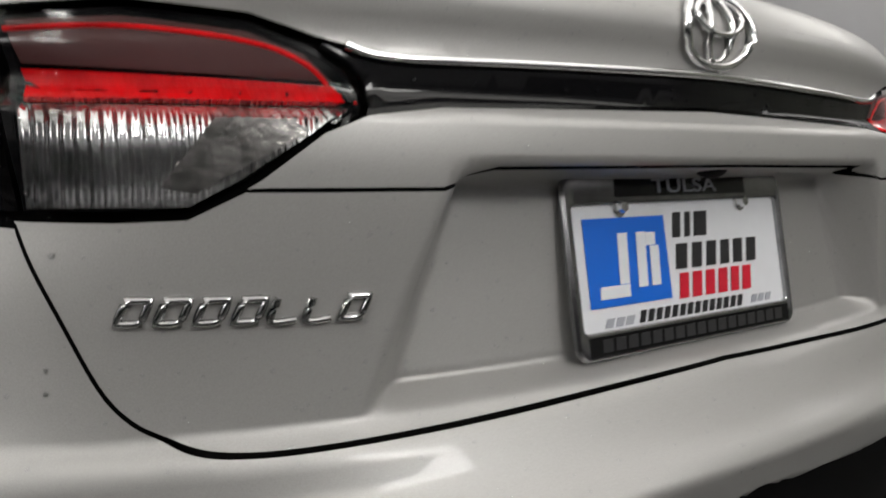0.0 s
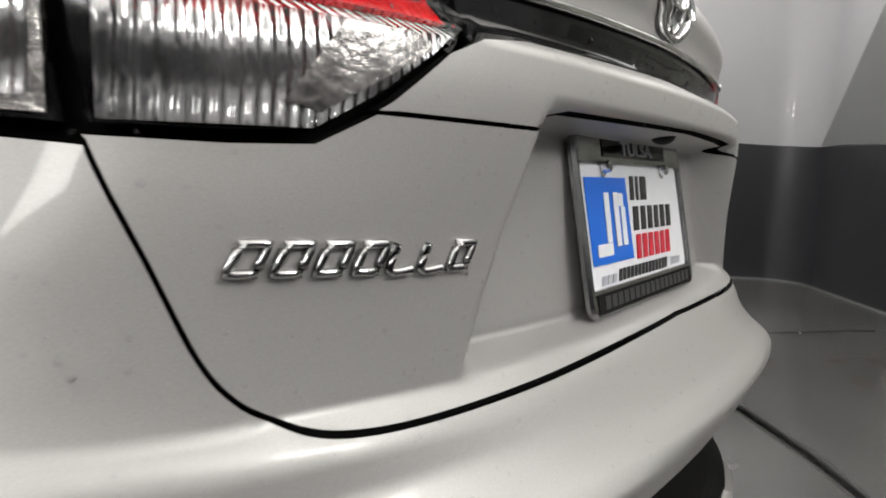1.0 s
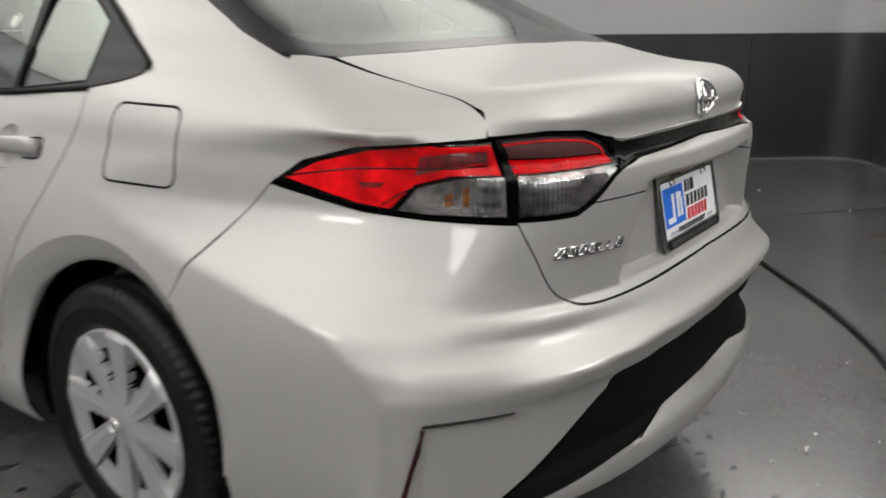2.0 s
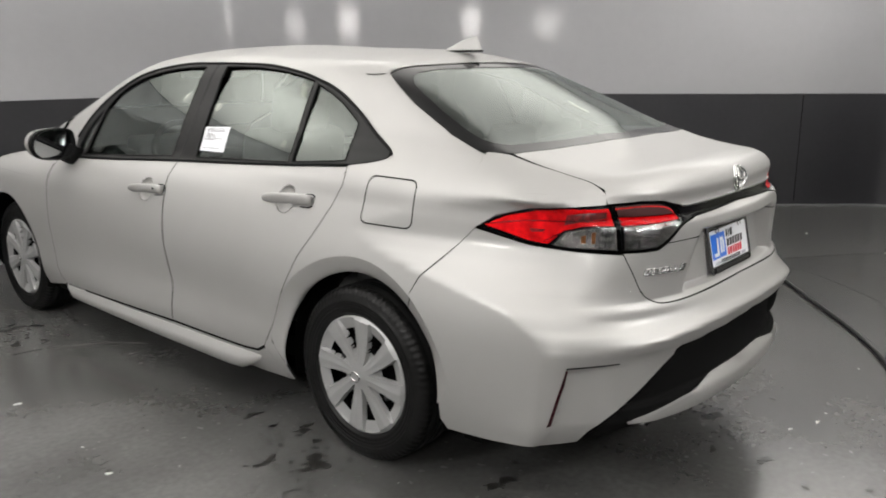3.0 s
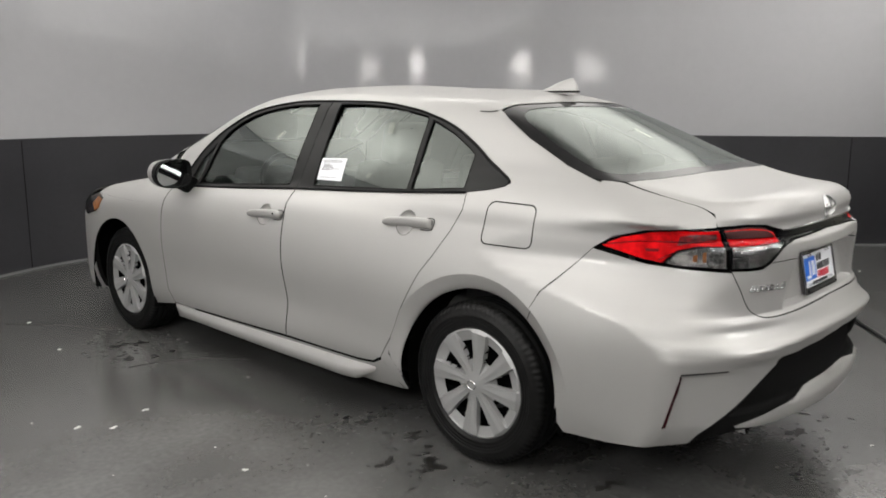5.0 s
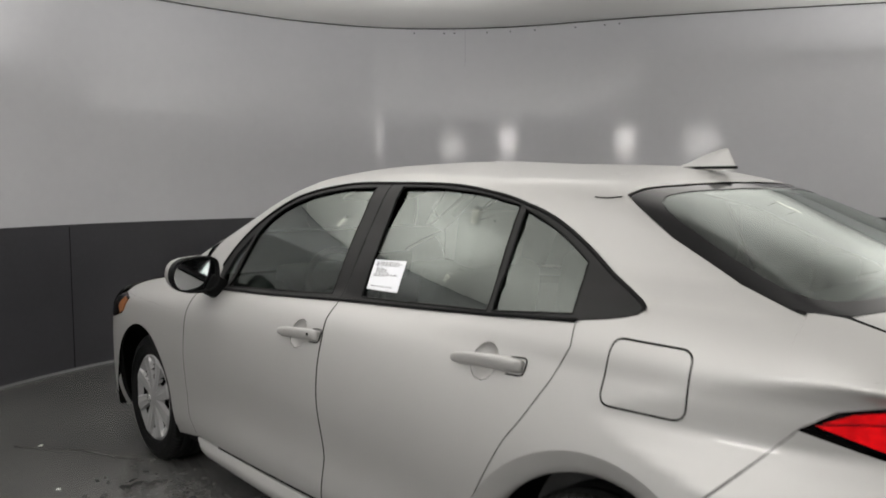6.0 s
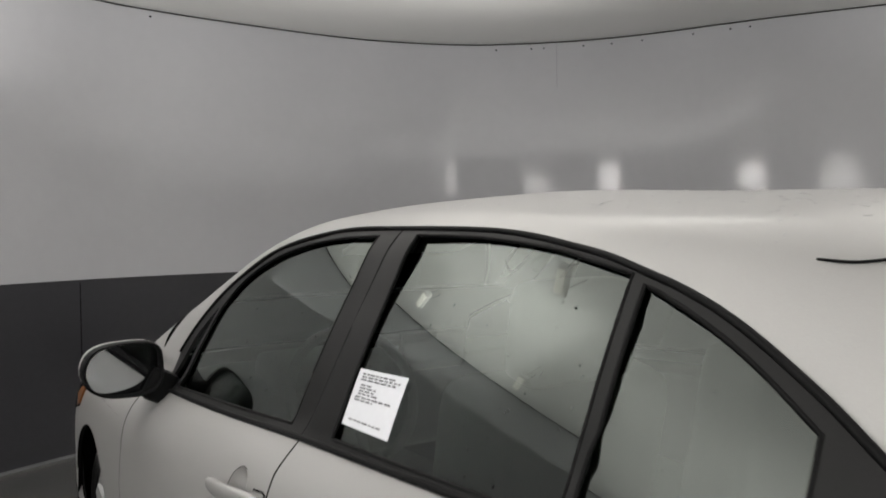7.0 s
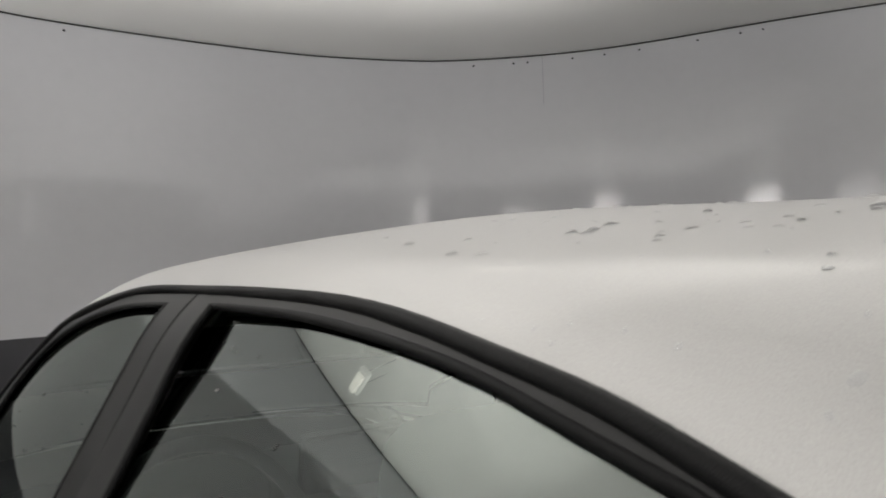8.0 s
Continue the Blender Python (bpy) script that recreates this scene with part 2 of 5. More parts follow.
def wall_ribbon(name, i0, i1, z0, z1, out, mat, label):
    """Thin strip on the inner wall between two indices of the plan."""
    verts, faces = [], []
    for x, y in WALL[i0:i1 + 1]:
        d = Vector((0.3 - x, 0.8 - y, 0)).normalized() * out
        verts += [(x + d.x, y + d.y, z0), (x + d.x, y + d.y, z1)]
    for i in range(i1 - i0):
        faces.append((2 * i, 2 * i + 2, 2 * i + 3, 2 * i + 1))
    return tagged(raw(name, verts, faces, mat), label, "trim", kind="structure")


wall_ribbon("trim_ceiling", 0, len(WALL) - 1, CEILING - 0.009, CEILING - 0.001, 0.006, BLACK, "thin dark joint between the wall and the ceiling")
wall_ribbon("baseboard", 0, len(WALL) - 1, 0.0, 0.018, 0.009, MID_GREY, "thin grey sealant line along the foot of the wall")

# ceiling
bm = bmesh.new()
ring = [bm.verts.new((x, y, CEILING)) for x, y in WALL]
low = bm.faces.new(ring)
ext = bmesh.ops.extrude_face_region(bm, geom=[low])
bmesh.ops.translate(bm, vec=(0, 0, 0.1), verts=[v for v in ext["geom"] if isinstance(v, bmesh.types.BMVert)])
tagged(part("ceiling", bm, CEILING_PAINT, smooth=False), "flat white ceiling panels over the booth", "ceiling", kind="structure")

# upright seams and screws of the wall panels
def wall_at(x, y):
    i = int(np.argmin(((WALL - np.array((x, y))) ** 2).sum(1)))
    return Vector((*WALL[i], 0)), Vector((0.3 - WALL[i][0], 0.8 - WALL[i][1], 0)).normalized()


def seam(x, y, z0, z1, width, mat, label):
    p, n = wall_at(x, y)
    t = Vector((-n.y, n.x, 0)) * width / 2
    bm = bmesh.new()
    a, b = p + n * 0.009 - t, p + n * 0.009 + t
    bm.faces.new([bm.verts.new(v) for v in ((a.x, a.y, z0), (b.x, b.y, z0), (b.x, b.y, z1), (a.x, a.y, z1))])
    tagged(part("trim", bm, mat, smooth=False), label, "trim", kind="structure")


seam(-0.55, 4.98, 0.02, BAND - 0.02, 0.006, BLACK, "fine upright seam between two charcoal panels")
seam(2.80, 4.42, 2.45, CEILING - 0.01, 0.0025, MID_GREY, "fine upright seam between two pale wall panels")
seam(5.4, 0.5, 0.05, BAND - 0.02, 0.006, BLACK, "fine upright seam between two charcoal panels")
screws = thing("wall_screw_row", "row of small dark screw heads under the ceiling joint", "screws", "structure")
for k, (x, y) in enumerate([(2.45, 4.74), (2.66, 4.55), (2.75, 4.47), (2.93, 4.28), (3.1, 4.1), (3.2, 3.94), (3.42, 3.55), (3.5, 3.4), (3.56, 3.28), (-0.8, 4.9), (-0.1, 5.08)]):
    p, n = wall_at(x, y)
    bm = bmesh.new()
    bmesh.ops.create_uvsphere(bm, u_segments=8, v_segments=5, radius=0.007)
    bmesh.ops.translate(bm, vec=p + n * 0.003 + Vector((0, 0, CEILING - 0.045)), verts=bm.verts)
    part("screw", bm, BLACK, screws)

# mid-grey slanted corner beside the steel door
def on_door_wall(s, z, out=0.012):
    p = DOOR_A + ALONG * s + INWARD * out
    return (p.x, p.y, z)


bm = bmesh.new()
face = bm.faces.new([bm.verts.new(on_door_wall(s, z)) for s, z in ((0.0, BAND + 0.005), (0.0, 2.62), (0.06, 2.53), (0.448, 2.085), (1.16, BAND + 0.005))])
ext = bmesh.ops.extrude_face_region(bm, geom=[face])
bmesh.ops.translate(bm, vec=-INWARD * 0.011, verts=[v for v in ext["geom"] if isinstance(v, bmesh.types.BMVert)])
tagged(part("wall_corner_slab", bm, MID_GREY, smooth=False), "thin mid-grey slab cut on the slant on the wall beside the steel door", "wall", kind="structure")

# sectional steel door with its jamb
door = bulk("door_1", "weathered green-grey sectional steel door with double ribs, shut", "door")
SPAN = (DOOR_A - DOOR_B).length
turn = Matrix.Rotation(math.atan2(ALONG.y, ALONG.x), 4, "Z")
for k in range(5):
    z0, z1 = 0.66 * k + 0.012, min(0.66 * (k + 1) - 0.012, CEILING + 0.2)
    bm = bmesh.new()
    box(bm, (0, 0, 0), (SPAN - 0.3, 0.05, z1 - z0), 0.006)
    for s in (-1, 1):
        box(bm, (0, 0.03, s * ((z1 - z0) / 2 - 0.02)), (SPAN - 0.3, 0.025, 0.018), 0.005)
    for q in range(1, 4):
        box(bm, (0, 0.026, (q / 4 - 0.5) * (z1 - z0)), (SPAN - 0.3, 0.006, 0.05), 0.002)
    c = (DOOR_A + DOOR_B) / 2 - INWARD * 0.10
    bmesh.ops.transform(bm, matrix=Matrix.Translation((c.x, c.y, (z0 + z1) / 2)) @ turn, verts=bm.verts)
    part("panel", bm, DOOR_STEEL, door, smooth=False)
for s, w, mat in ((-0.075, 0.15, JAMB), (-SPAN + 0.075, 0.15, JAMB)):
    bm = bmesh.new()
    c = DOOR_A + ALONG * s - INWARD * 0.06
    box(bm, (0, 0, 0), (w, 0.13, CEILING), 0.006)
    bmesh.ops.transform(bm, matrix=Matrix.Translation((c.x, c.y, CEILING / 2)) @ turn, verts=bm.verts)
    part("jamb", bm, mat, door, smooth=False)
bm = bmesh.new()
c = DOOR_A + ALONG * 0.005 + INWARD * 0.014
box(bm, (0, 0, 0), (0.02, 0.02, 2.2), 0.003)
bmesh.ops.transform(bm, matrix=Matrix.Translation((c.x, c.y, 1.3)) @ turn, verts=bm.verts)
part("edge_strip", bm, CHROME, door, "bright steel edge strip", smooth=False)

# floor sheet with the turntable disc cut into it
HUB, TABLE = (0.38, 1.28), 3.0
bm = bmesh.new()
n = 160
rings = [(TABLE + 0.006, 0.0), (4.2, 0.0), (12.0, 0.0)]
loops = [[bm.verts.new((HUB[0] + r * math.cos(2 * math.pi * k / n), HUB[1] + r * math.sin(2 * math.pi * k / n), z)) for k in range(n)] for r, z in [(TABLE + 0.006, -0.05)] + rings]
for a, b in zip(loops, loops[1:]):
    for k in range(n):
        bm.faces.new((a[k], a[(k + 1) % n], b[(k + 1) % n], b[k]))
tagged(part("floor", bm, FLOOR_PAINT), "worn wet dark grey painted concrete floor", "floor", kind="structure")
bm = bmesh.new()
top = [bm.verts.new((HUB[0] + TABLE * math.cos(2 * math.pi * k / n), HUB[1] + TABLE * math.sin(2 * math.pi * k / n), 0)) for k in range(n)]
face = bm.faces.new(top)
ext = bmesh.ops.extrude_face_region(bm, geom=[face])
bmesh.ops.translate(bm, vec=(0, 0, -0.05), verts=[v for v in ext["geom"] if isinstance(v, bmesh.types.BMVert)])
tagged(part("floor_turntable", bm, FLOOR_PAINT, smooth=False), "round steel turntable set flush in the floor, worn grey paint", "turntable", kind="structure")

# unseen linear lamps added under the ceiling; a broad light below each shines up
def make_added_lamp(x, y, angle, tilt, watts):
    ob = thing("added_ceiling_light", "unseen short white linear lamp added under the ceiling, lit", "ceiling lamp", group="lamps under the ceiling")
    bm = bmesh.new()
    box(bm, (0, 0, 0.03), (0.26, 0.07, 0.03), 0.008)
    part("housing", bm, CEILING_PAINT, ob)
    bm = bmesh.new()
    box(bm, (0, 0, 0.005), (0.2, 0.045, 0.02), 0.006)
    part("diffuser", bm, LED, ob, "glowing diffuser")
    for u in (-0.12, 0.12):
        bm = bmesh.new()
        box(bm, (u * 0.8, 0, 0.13), (0.006, 0.006, 0.18))
        part("rod", bm, CHROME, ob)
    ob.matrix_basis = pose(x, y, CEILING - 0.22, 0, 0, angle)
    # up-facing light far wider than its fixture, added to brighten the ceiling evenly
    la = bpy.data.lights.new("added_ceiling_glow", "AREA")
    la.shape, la.size, la.size_y, la.energy, la.color = "RECTANGLE", 2.0, 2.0, watts, (1.0, 0.982, 0.95)
    new("added_ceiling_glow", la).matrix_basis = pose(x, y, CEILING - 0.39, 180 - tilt, 0, angle)


for row in ADDED_LAMPS:
    make_added_lamp(*row)


def make_flood(place, aim, watts):
    ob = thing("flood_lamp", "small white flood lamp high behind the car, lit", "flood lamp", group="flood lamps")
    bm = bmesh.new()
    box(bm, (0, 0, 0.035), (0.86, 0.56, 0.05), 0.012)
    part("housing", bm, BLACK, ob)
    bm = bmesh.new()
    box(bm, (0, 0, 0.25), (0.02, 0.02, 0.40), 0.004)
    part("arm", bm, BLACK, ob)
    m = look(Vector(place), Vector(aim))
    ob.matrix_basis = m
    la = bpy.data.lights.new("flood_lamp_glow", "AREA")
    la.shape, la.size, la.size_y, la.energy, la.color = "RECTANGLE", 0.8, 0.5, watts, (1.0, 0.982, 0.95)
    la.spread = radians(110)
    new("flood_lamp_glow", la).matrix_basis = m


for row in FLOODS:
    make_flood(*row)

# black cable lying on the floor behind the car
line = spline([(2.6, -0.3, 0.011), (2.2, -0.6, 0.011), (1.68, -0.99, 0.011), (1.2, -1.25, 0.011), (0.6, -1.42, 0.011), (0.0, -1.475, 0.011),
               (-0.6, -1.40, 0.011), (-1.3, -1.5, 0.011), (-2.0, -2.1, 0.011), (-2.6, -3.2, 0.011)], 10)
line = np.concatenate([spline([(4.2, 0.9, 0.011), (3.4, 0.25, 0.011), (2.6, -0.3, 0.011)], 8)[:-1], line])
v, f = tube(line, 0.011, 8)
tagged(raw("power_cable", v, f, CABLE), "black rubber cable lying in a curve on the floor", "cable")


# ---- the car's outer form: one smooth field, zero on the skin, negative inside ----
def lerp(v, xs, ys):
    """Smooth table look-up: monotone piecewise cubic."""
    xs=np.asarray(xs,float); ys=np.asarray(ys,float); v=np.clip(v,xs[0],xs[-1])
    i=np.clip(np.searchsorted(xs,v)-1,0,len(xs)-2)
    d=np.diff(ys)/np.diff(xs); m=np.concatenate([[d[0]],(d[1:]+d[:-1])/2,[d[-1]]])
    m[1:-1]=np.where(d[1:]*d[:-1]<=0,0,2*d[1:]*d[:-1]/(d[1:]+d[:-1]+1e-12))
    h=xs[i+1]-xs[i]; t=(v-xs[i])/h
    return ((2*t**3-3*t*t+1)*ys[i]+(t**3-2*t*t+t)*h*m[i]+(3*t*t-2*t**3)*ys[i+1]+(t**3-t*t)*h*m[i+1])
def smax(a,b,k): h=np.clip(k-np.abs(a-b),0,None)/k; return np.maximum(a,b)+h*h*k*.25
def smin(a,b,k): return -smax(-a,-b,k)
def sstep(v,a,b): t=np.clip((v-a)/(b-a),0,1); return t*t*(3-2*t)
SZ=[.18,.30,.45,.60,.72,.84,.92,.98,1.06]
SY=[-.8,-.45,-.1,.4,1.2,2.7,3.4]
SW=[[.77,.785,.785,.777,.748,.69,.665,.64,.60],
    [.80,.835,.850,.842,.815,.779,.747,.713,.66],
    [.82,.86,.875,.867,.838,.798,.768,.742,.70],
    [.81,.866,.873,.876,.855,.815,.777,.740,.69],
    [.82,.877,.872,.882,.873,.843,.797,.737,.69],
    [.82,.865,.88,.885,.875,.83,.75,.68,.60],
    [.80,.85,.86,.86,.84,.77,.70,.62,.55]]
def nat(xs):
    """Matrix that turns the values at knots into second derivatives of the natural cubic through them."""
    n=len(xs); h=np.diff(xs); A=np.eye(n); B=np.zeros((n,n))
    for i in range(1,n-1):
        A[i,i-1:i+2]=h[i-1],2*(h[i-1]+h[i]),h[i]
        B[i,i-1:i+2]=6/h[i-1],-6/h[i-1]-6/h[i],6/h[i]
    return np.linalg.solve(A,B)
def cubic(v,xs,D,w):
    """Natural cubic at v; w holds the knots' values, one column for all of v or one for each."""
    xs=np.asarray(xs,float); v=np.clip(v,xs[0],xs[-1]); i=np.clip(np.searchsorted(xs,v)-1,0,len(xs)-2)
    m=D@w; h=xs[i+1]-xs[i]; a=(xs[i+1]-v)/h; b=1-a
    g=(lambda q,k: q[k]) if w.ndim==1 else (lambda q,k: np.take_along_axis(q,k[None],0)[0])
    return a*g(w,i)+b*g(w,i+1)+((a**3-a)*g(m,i)+(b**3-b)*g(m,i+1))*h*h/6
DZ,DY=nat(SZ),nat(SY)
def side(y,z):
    y,z=np.broadcast_arrays(y,z); sh=y.shape; y,z=y.ravel(),z.ravel()
    w=np.stack([cubic(z,SZ,DZ,np.array(r)) for r in SW])
    return cubic(y,SY,DY,w).reshape(sh)
def rear(x,z):
    ax=np.abs(x)
    zz=z+.10*ax**2*sstep(z,.5,.56)*(1-sstep(z,.63,.67))
    yc=lerp(zz,[.18,.24,.31,.345,.45,.545,.575,.600,.608,.614,.63,.65,.668,.682,.76,.86,.895,.915,.945,.99,1.03,1.06],
              [-.89,-.945,-.99,-1.0,-1.0,-1.012,-1.027,-1.039,-1.042,-1.039,-1.018,-.998,-.982,-.968,-.966,-.972,-.968,-.935,-.93,-.943,-.935,-.90])
    ys=lerp(z,[.18,.24,.31,.345,.45,.51,.55,.578,.592,.62,.70,.80,.86,.895,.915,.945,.99,1.03,1.06],
              [-.89,-.945,-.99,-1.0,-1.0,-1.004,-1.022,-1.041,-1.036,-1.015,-.982,-.966,-.97,-.968,-.935,-.93,-.943,-.935,-.90])
    yc=yc+(ys-yc)*sstep(ax,.44,.78)
    yq=lerp(z,[.84,.88,.92,.96,1.0,1.03,1.06],[-.969,-.969,-.966,-.960,-.948,-.932,-.90])
    yc=yc+(yq-yc)*sstep(ax,.57,.65)*sstep(z,.83,.87)
    c=lerp(z,[.2,.45,.66,.704,.75,.80,.84,.95,1.05],[.9,.9,1.4,1.8,2.5,3.45,4.1,4.0,4.0])
    e=lerp(z,[.2,.45,.51,.55,.578,.60,.643,.704,.75,.80],[.55,.5,.5,.56,.70,.72,.78,1.12,1.5,1.9])
    m=sstep(z,.66,.80)
    r=yc+.22*ax**2+m*c*ax**8+(1-m)*e*ax**6
    # recess of the number plate
    xb=.318+.40*(.845-z)
    r=r+lerp(z,[.70,.78,.86],[.038,.05,.066])*sstep(z,.679,.693)*(1-sstep(z,.845,.865))*(1-sstep(ax,xb-.05,xb))
    # recess of the black valance
    xv=lerp(z,[.30,.347,.413,.49,.53,.57],[.71,.665,.575,.482,.45,.44])
    r=r+.03*sstep(z,.366,.380)*(1-sstep(z,.523+.03*(1-ax/.45),.538+.03*(1-ax/.45)))*(1-sstep(ax,xv-.015,xv))
    # fold beside the reflector
    r=r+.012*sstep(ax,.60,.735)*(1-sstep(ax,.752+.1*(.51-z),.762+.1*(.51-z)))*(1-sstep(z,.505,.517))
    return r
def skin(x,y,z):
    ax=np.abs(x)
    s=ax-side(y,z)
    r=(rear(x,z)-y)*.9
    f=y-(3.62-.30*ax**2-.6*ax**8-.5*np.clip(z-.55,0,1)**2)
    dk=lerp(y,[-1.0,-.9,-.775,-.44,0,1.9,2.3,3.0,3.45,3.62],[1.035,1.05,1.058,1.10,1.13,1.03,.985,.90,.80,.70])
    top=z-(dk-.032*(ax/.6)**2)
    k=lerp(z,[.48,.58,.64,.70,.76,.81,.9],[.018,.018,.032,.08,.13,.14,.08])
    k=k+(.14-k)*sstep(ax,.57,.66)*sstep(z,.80,.86)
    low=smax(smax(smax(s,top,.10),r,k),f,.15)
    d=z-.96
    g=.735-.40*d-.23*d*d-.05*np.clip(1.1-y,0,1.3)**1.5*np.clip(d/.36,0,1.2)
    cs=(ax-g)*.88
    cr=z-(1.44-.016*sstep(1.15-y,0,.5)-.032*((y-1.05)/1.0)**2*(y<1.05)-.028*np.clip(y-1.05,0,2)**2-.072*(ax/.55)**2)
    cb=(z-(1.338+.4246*(y-.137+.10*(1-(ax/.55)**2))))*.92
    cw=(z-(1.40-.467*(y-1.75+.06*(ax/.55)**2)))*.9
    cab=smax(smax(smax(cs,cr,.07),cb,.06),cw,.08)
    cab=smax(cab,.95-z,.03)
    return smin(low,cab,.05)
def cast(o,d,tmax,n=120):
    """First meeting of rays with the body."""
    o=np.asarray(o,float);d=np.asarray(d,float)
    t=np.zeros(len(o));hitm=np.zeros(len(o),bool);lo=np.zeros(len(o));hi=np.full(len(o),np.nan)
    for k in range(1,n+1):
        tt=tmax*k/n; p=o+d*tt; v=skin(p[:,0],p[:,1],p[:,2])<0
        new=v&~hitm; lo[new]=tmax*(k-1)/n; hi[new]=tt; hitm|=new
    for _ in range(24):
        m=(lo+hi)/2;p=o+d*np.nan_to_num(m)[:,None];v=skin(p[:,0],p[:,1],p[:,2])<0
        hi=np.where(v,m,hi);lo=np.where(v,lo,m)
    return o+d*hi[:,None]
def normal(p):
    e=2e-3;g=np.stack([skin(*(p+np.eye(3)[k]*e).T)-skin(*(p-np.eye(3)[k]*e).T) for k in range(3)],1)
    return g/np.linalg.norm(g,axis=1)[:,None]


PIVOT = np.array((0.0, -0.2))
NOSE = np.array((0.0, 2.75))


def chart(kind, uv):
    """Points of the skin for flat co-ordinates: L (y, z) of the left flank, C (turn round the tail in metres, z), N (the same
    round the nose), T (x, y) from above."""
    uv = np.asarray(uv, float)
    k = len(uv)
    if kind == "L":
        o, d, far = np.stack([np.full(k, -0.95), uv[:, 0], uv[:, 1]], 1), np.tile((1.0, 0, 0), (k, 1)), 0.6
    elif kind == "T":
        o, d, far = np.stack([uv[:, 0], uv[:, 1], np.full(k, 1.5)], 1), np.tile((0, 0, -1.0), (k, 1)), 0.95
    else:
        c, sgn = (PIVOT, -1) if kind == "C" else (NOSE, 1)
        a = uv[:, 0] / 0.8
        w = np.stack([-np.sin(a), sgn * np.cos(a), 0 * a], 1)
        o = np.stack([c[0] + 1.1 * w[:, 0], c[1] + 1.1 * w[:, 1], uv[:, 1]], 1)
        d, far = -w, 0.85
    return cast(o, d, far, 70)


def tail(points):
    """(x, y, z) points to tail-chart co-ordinates."""
    return [(0.8 * math.atan2(-x, -(y - PIVOT[1])), z) for x, y, z in points]


def inside(poly, pts):
    poly = np.asarray(poly)
    x, y = pts[:, 0], pts[:, 1]
    hit = np.zeros(len(pts), bool)
    j = len(poly) - 1
    for i in range(len(poly)):
        xi, yi, xj, yj = *poly[i], *poly[j]
        if yi != yj:
            hit ^= ((yi > y) != (yj > y)) & (x < (xj - xi) * (y - yi) / (yj - yi) + xi)
        j = i
    return hit


def refine(poly, step):
    out = []
    for a, b in zip(poly, list(poly[1:]) + [poly[0]]):
        a, b = np.array(a, float), np.array(b, float)
        n = max(1, int(math.ceil(np.linalg.norm(b - a) / step)))
        out += [a + (b - a) * k / n for k in range(n)]
    return np.array(out)


def shrink(poly, gap):
    """Moves the outline inwards by gap."""
    p = np.array(poly, float)
    area = 0.5 * np.sum(p[:, 0] * np.roll(p[:, 1], -1) - np.roll(p[:, 0], -1) * p[:, 1])
    d = np.roll(p, -1, 0) - np.roll(p, 1, 0)
    n = np.stack([-d[:, 1], d[:, 0]], 1) / (np.linalg.norm(d, axis=1)[:, None] + 1e-9)
    return p + n * gap * np.sign(area)


def sheet(poly, holes=(), step=0.02):
    """Triangles that fill an outline, with a regular grid inside."""
    from mathutils.geometry import delaunay_2d_cdt
    loops = [refine(poly, step)] + [refine(h, step) for h in holes]
    lo, hi = loops[0].min(0), loops[0].max(0)
    gx, gy = np.meshgrid(np.arange(lo[0] + step * 0.5, hi[0], step), np.arange(lo[1] + step * 0.5, hi[1], step))
    gx[::2] += step * 0.25
    gx[1::2] -= step * 0.25
    g = np.stack([gx.ravel(), gy.ravel()], 1)
    keep = inside(loops[0], g)
    for h in loops[1:]:
        keep &= ~inside(h, g)
    rim = np.concatenate(loops)
    g = g[keep]
    if len(g):
        far = np.array([((rim - q) ** 2).sum(1).min() for q in g]) > (0.45 * step) ** 2
        g = g[far]
    pts = np.concatenate([rim, g]) if len(g) else rim
    edges, k = [], 0
    for l in loops:
        edges += [(k + i, k + (i + 1) % len(l)) for i in range(len(l))]
        k += len(l)
    vs, _, fs, *_ = delaunay_2d_cdt([Vector(q) for q in pts], edges, [], 0, 1e-7)
    vs = np.array([(v.x, v.y) for v in vs])
    fs = np.array([f for f in fs if len(f) == 3])
    c = vs[fs].mean(1)
    ok = inside(loops[0], c)
    for h in loops[1:]:
        ok &= ~inside(h, c)
    return vs, fs[ok]


# Each side pane is one smooth bowed sheet x = a + b y + c z + d y2 + e z2 (from y 0.9 and z 1.15): quarter, rear, front
BOW = ((-0.6761, -0.0746, 0.6751, -0.0237, 0.45), (-0.6584, -0.0075, 0.5874, 0.0497, 0.45), (-0.6299, -0.1226, 0.5756, 0.0978, 0.45))


def pane_bow(p, n):
    """Moves points of the left flank onto the bowed glass."""
    c = np.array(BOW)[np.where(p[:, 1] < 0.43, 0, np.where(p[:, 1] < 1.129, 1, 2))].T
    y, z = p[:, 1] - 0.9, p[:, 2] - 1.15
    q = np.stack([c[0] + c[1] * y + c[2] * z + c[3] * y * y + c[4] * z * z, p[:, 1], p[:, 2]], 1)
    m = np.stack([-np.ones(len(p)), c[1] + 2 * c[3] * y, c[2] + 2 * c[4] * z], 1)
    return q, m / np.linalg.norm(m, axis=1)[:, None]


def frame_bow(p, n):
    """Keeps a window frame proud of both the skin and the glass."""
    q, m = pane_bow(p, n)
    k = sstep(p[:, 0] - q[:, 0], -0.004, 0.004)[:, None]
    q = np.stack([smin(p[:, 0], q[:, 0], 0.01), p[:, 1], p[:, 2]], 1)
    m = n + (m - n) * k
    return q, m / np.linalg.norm(m, axis=1)[:, None]


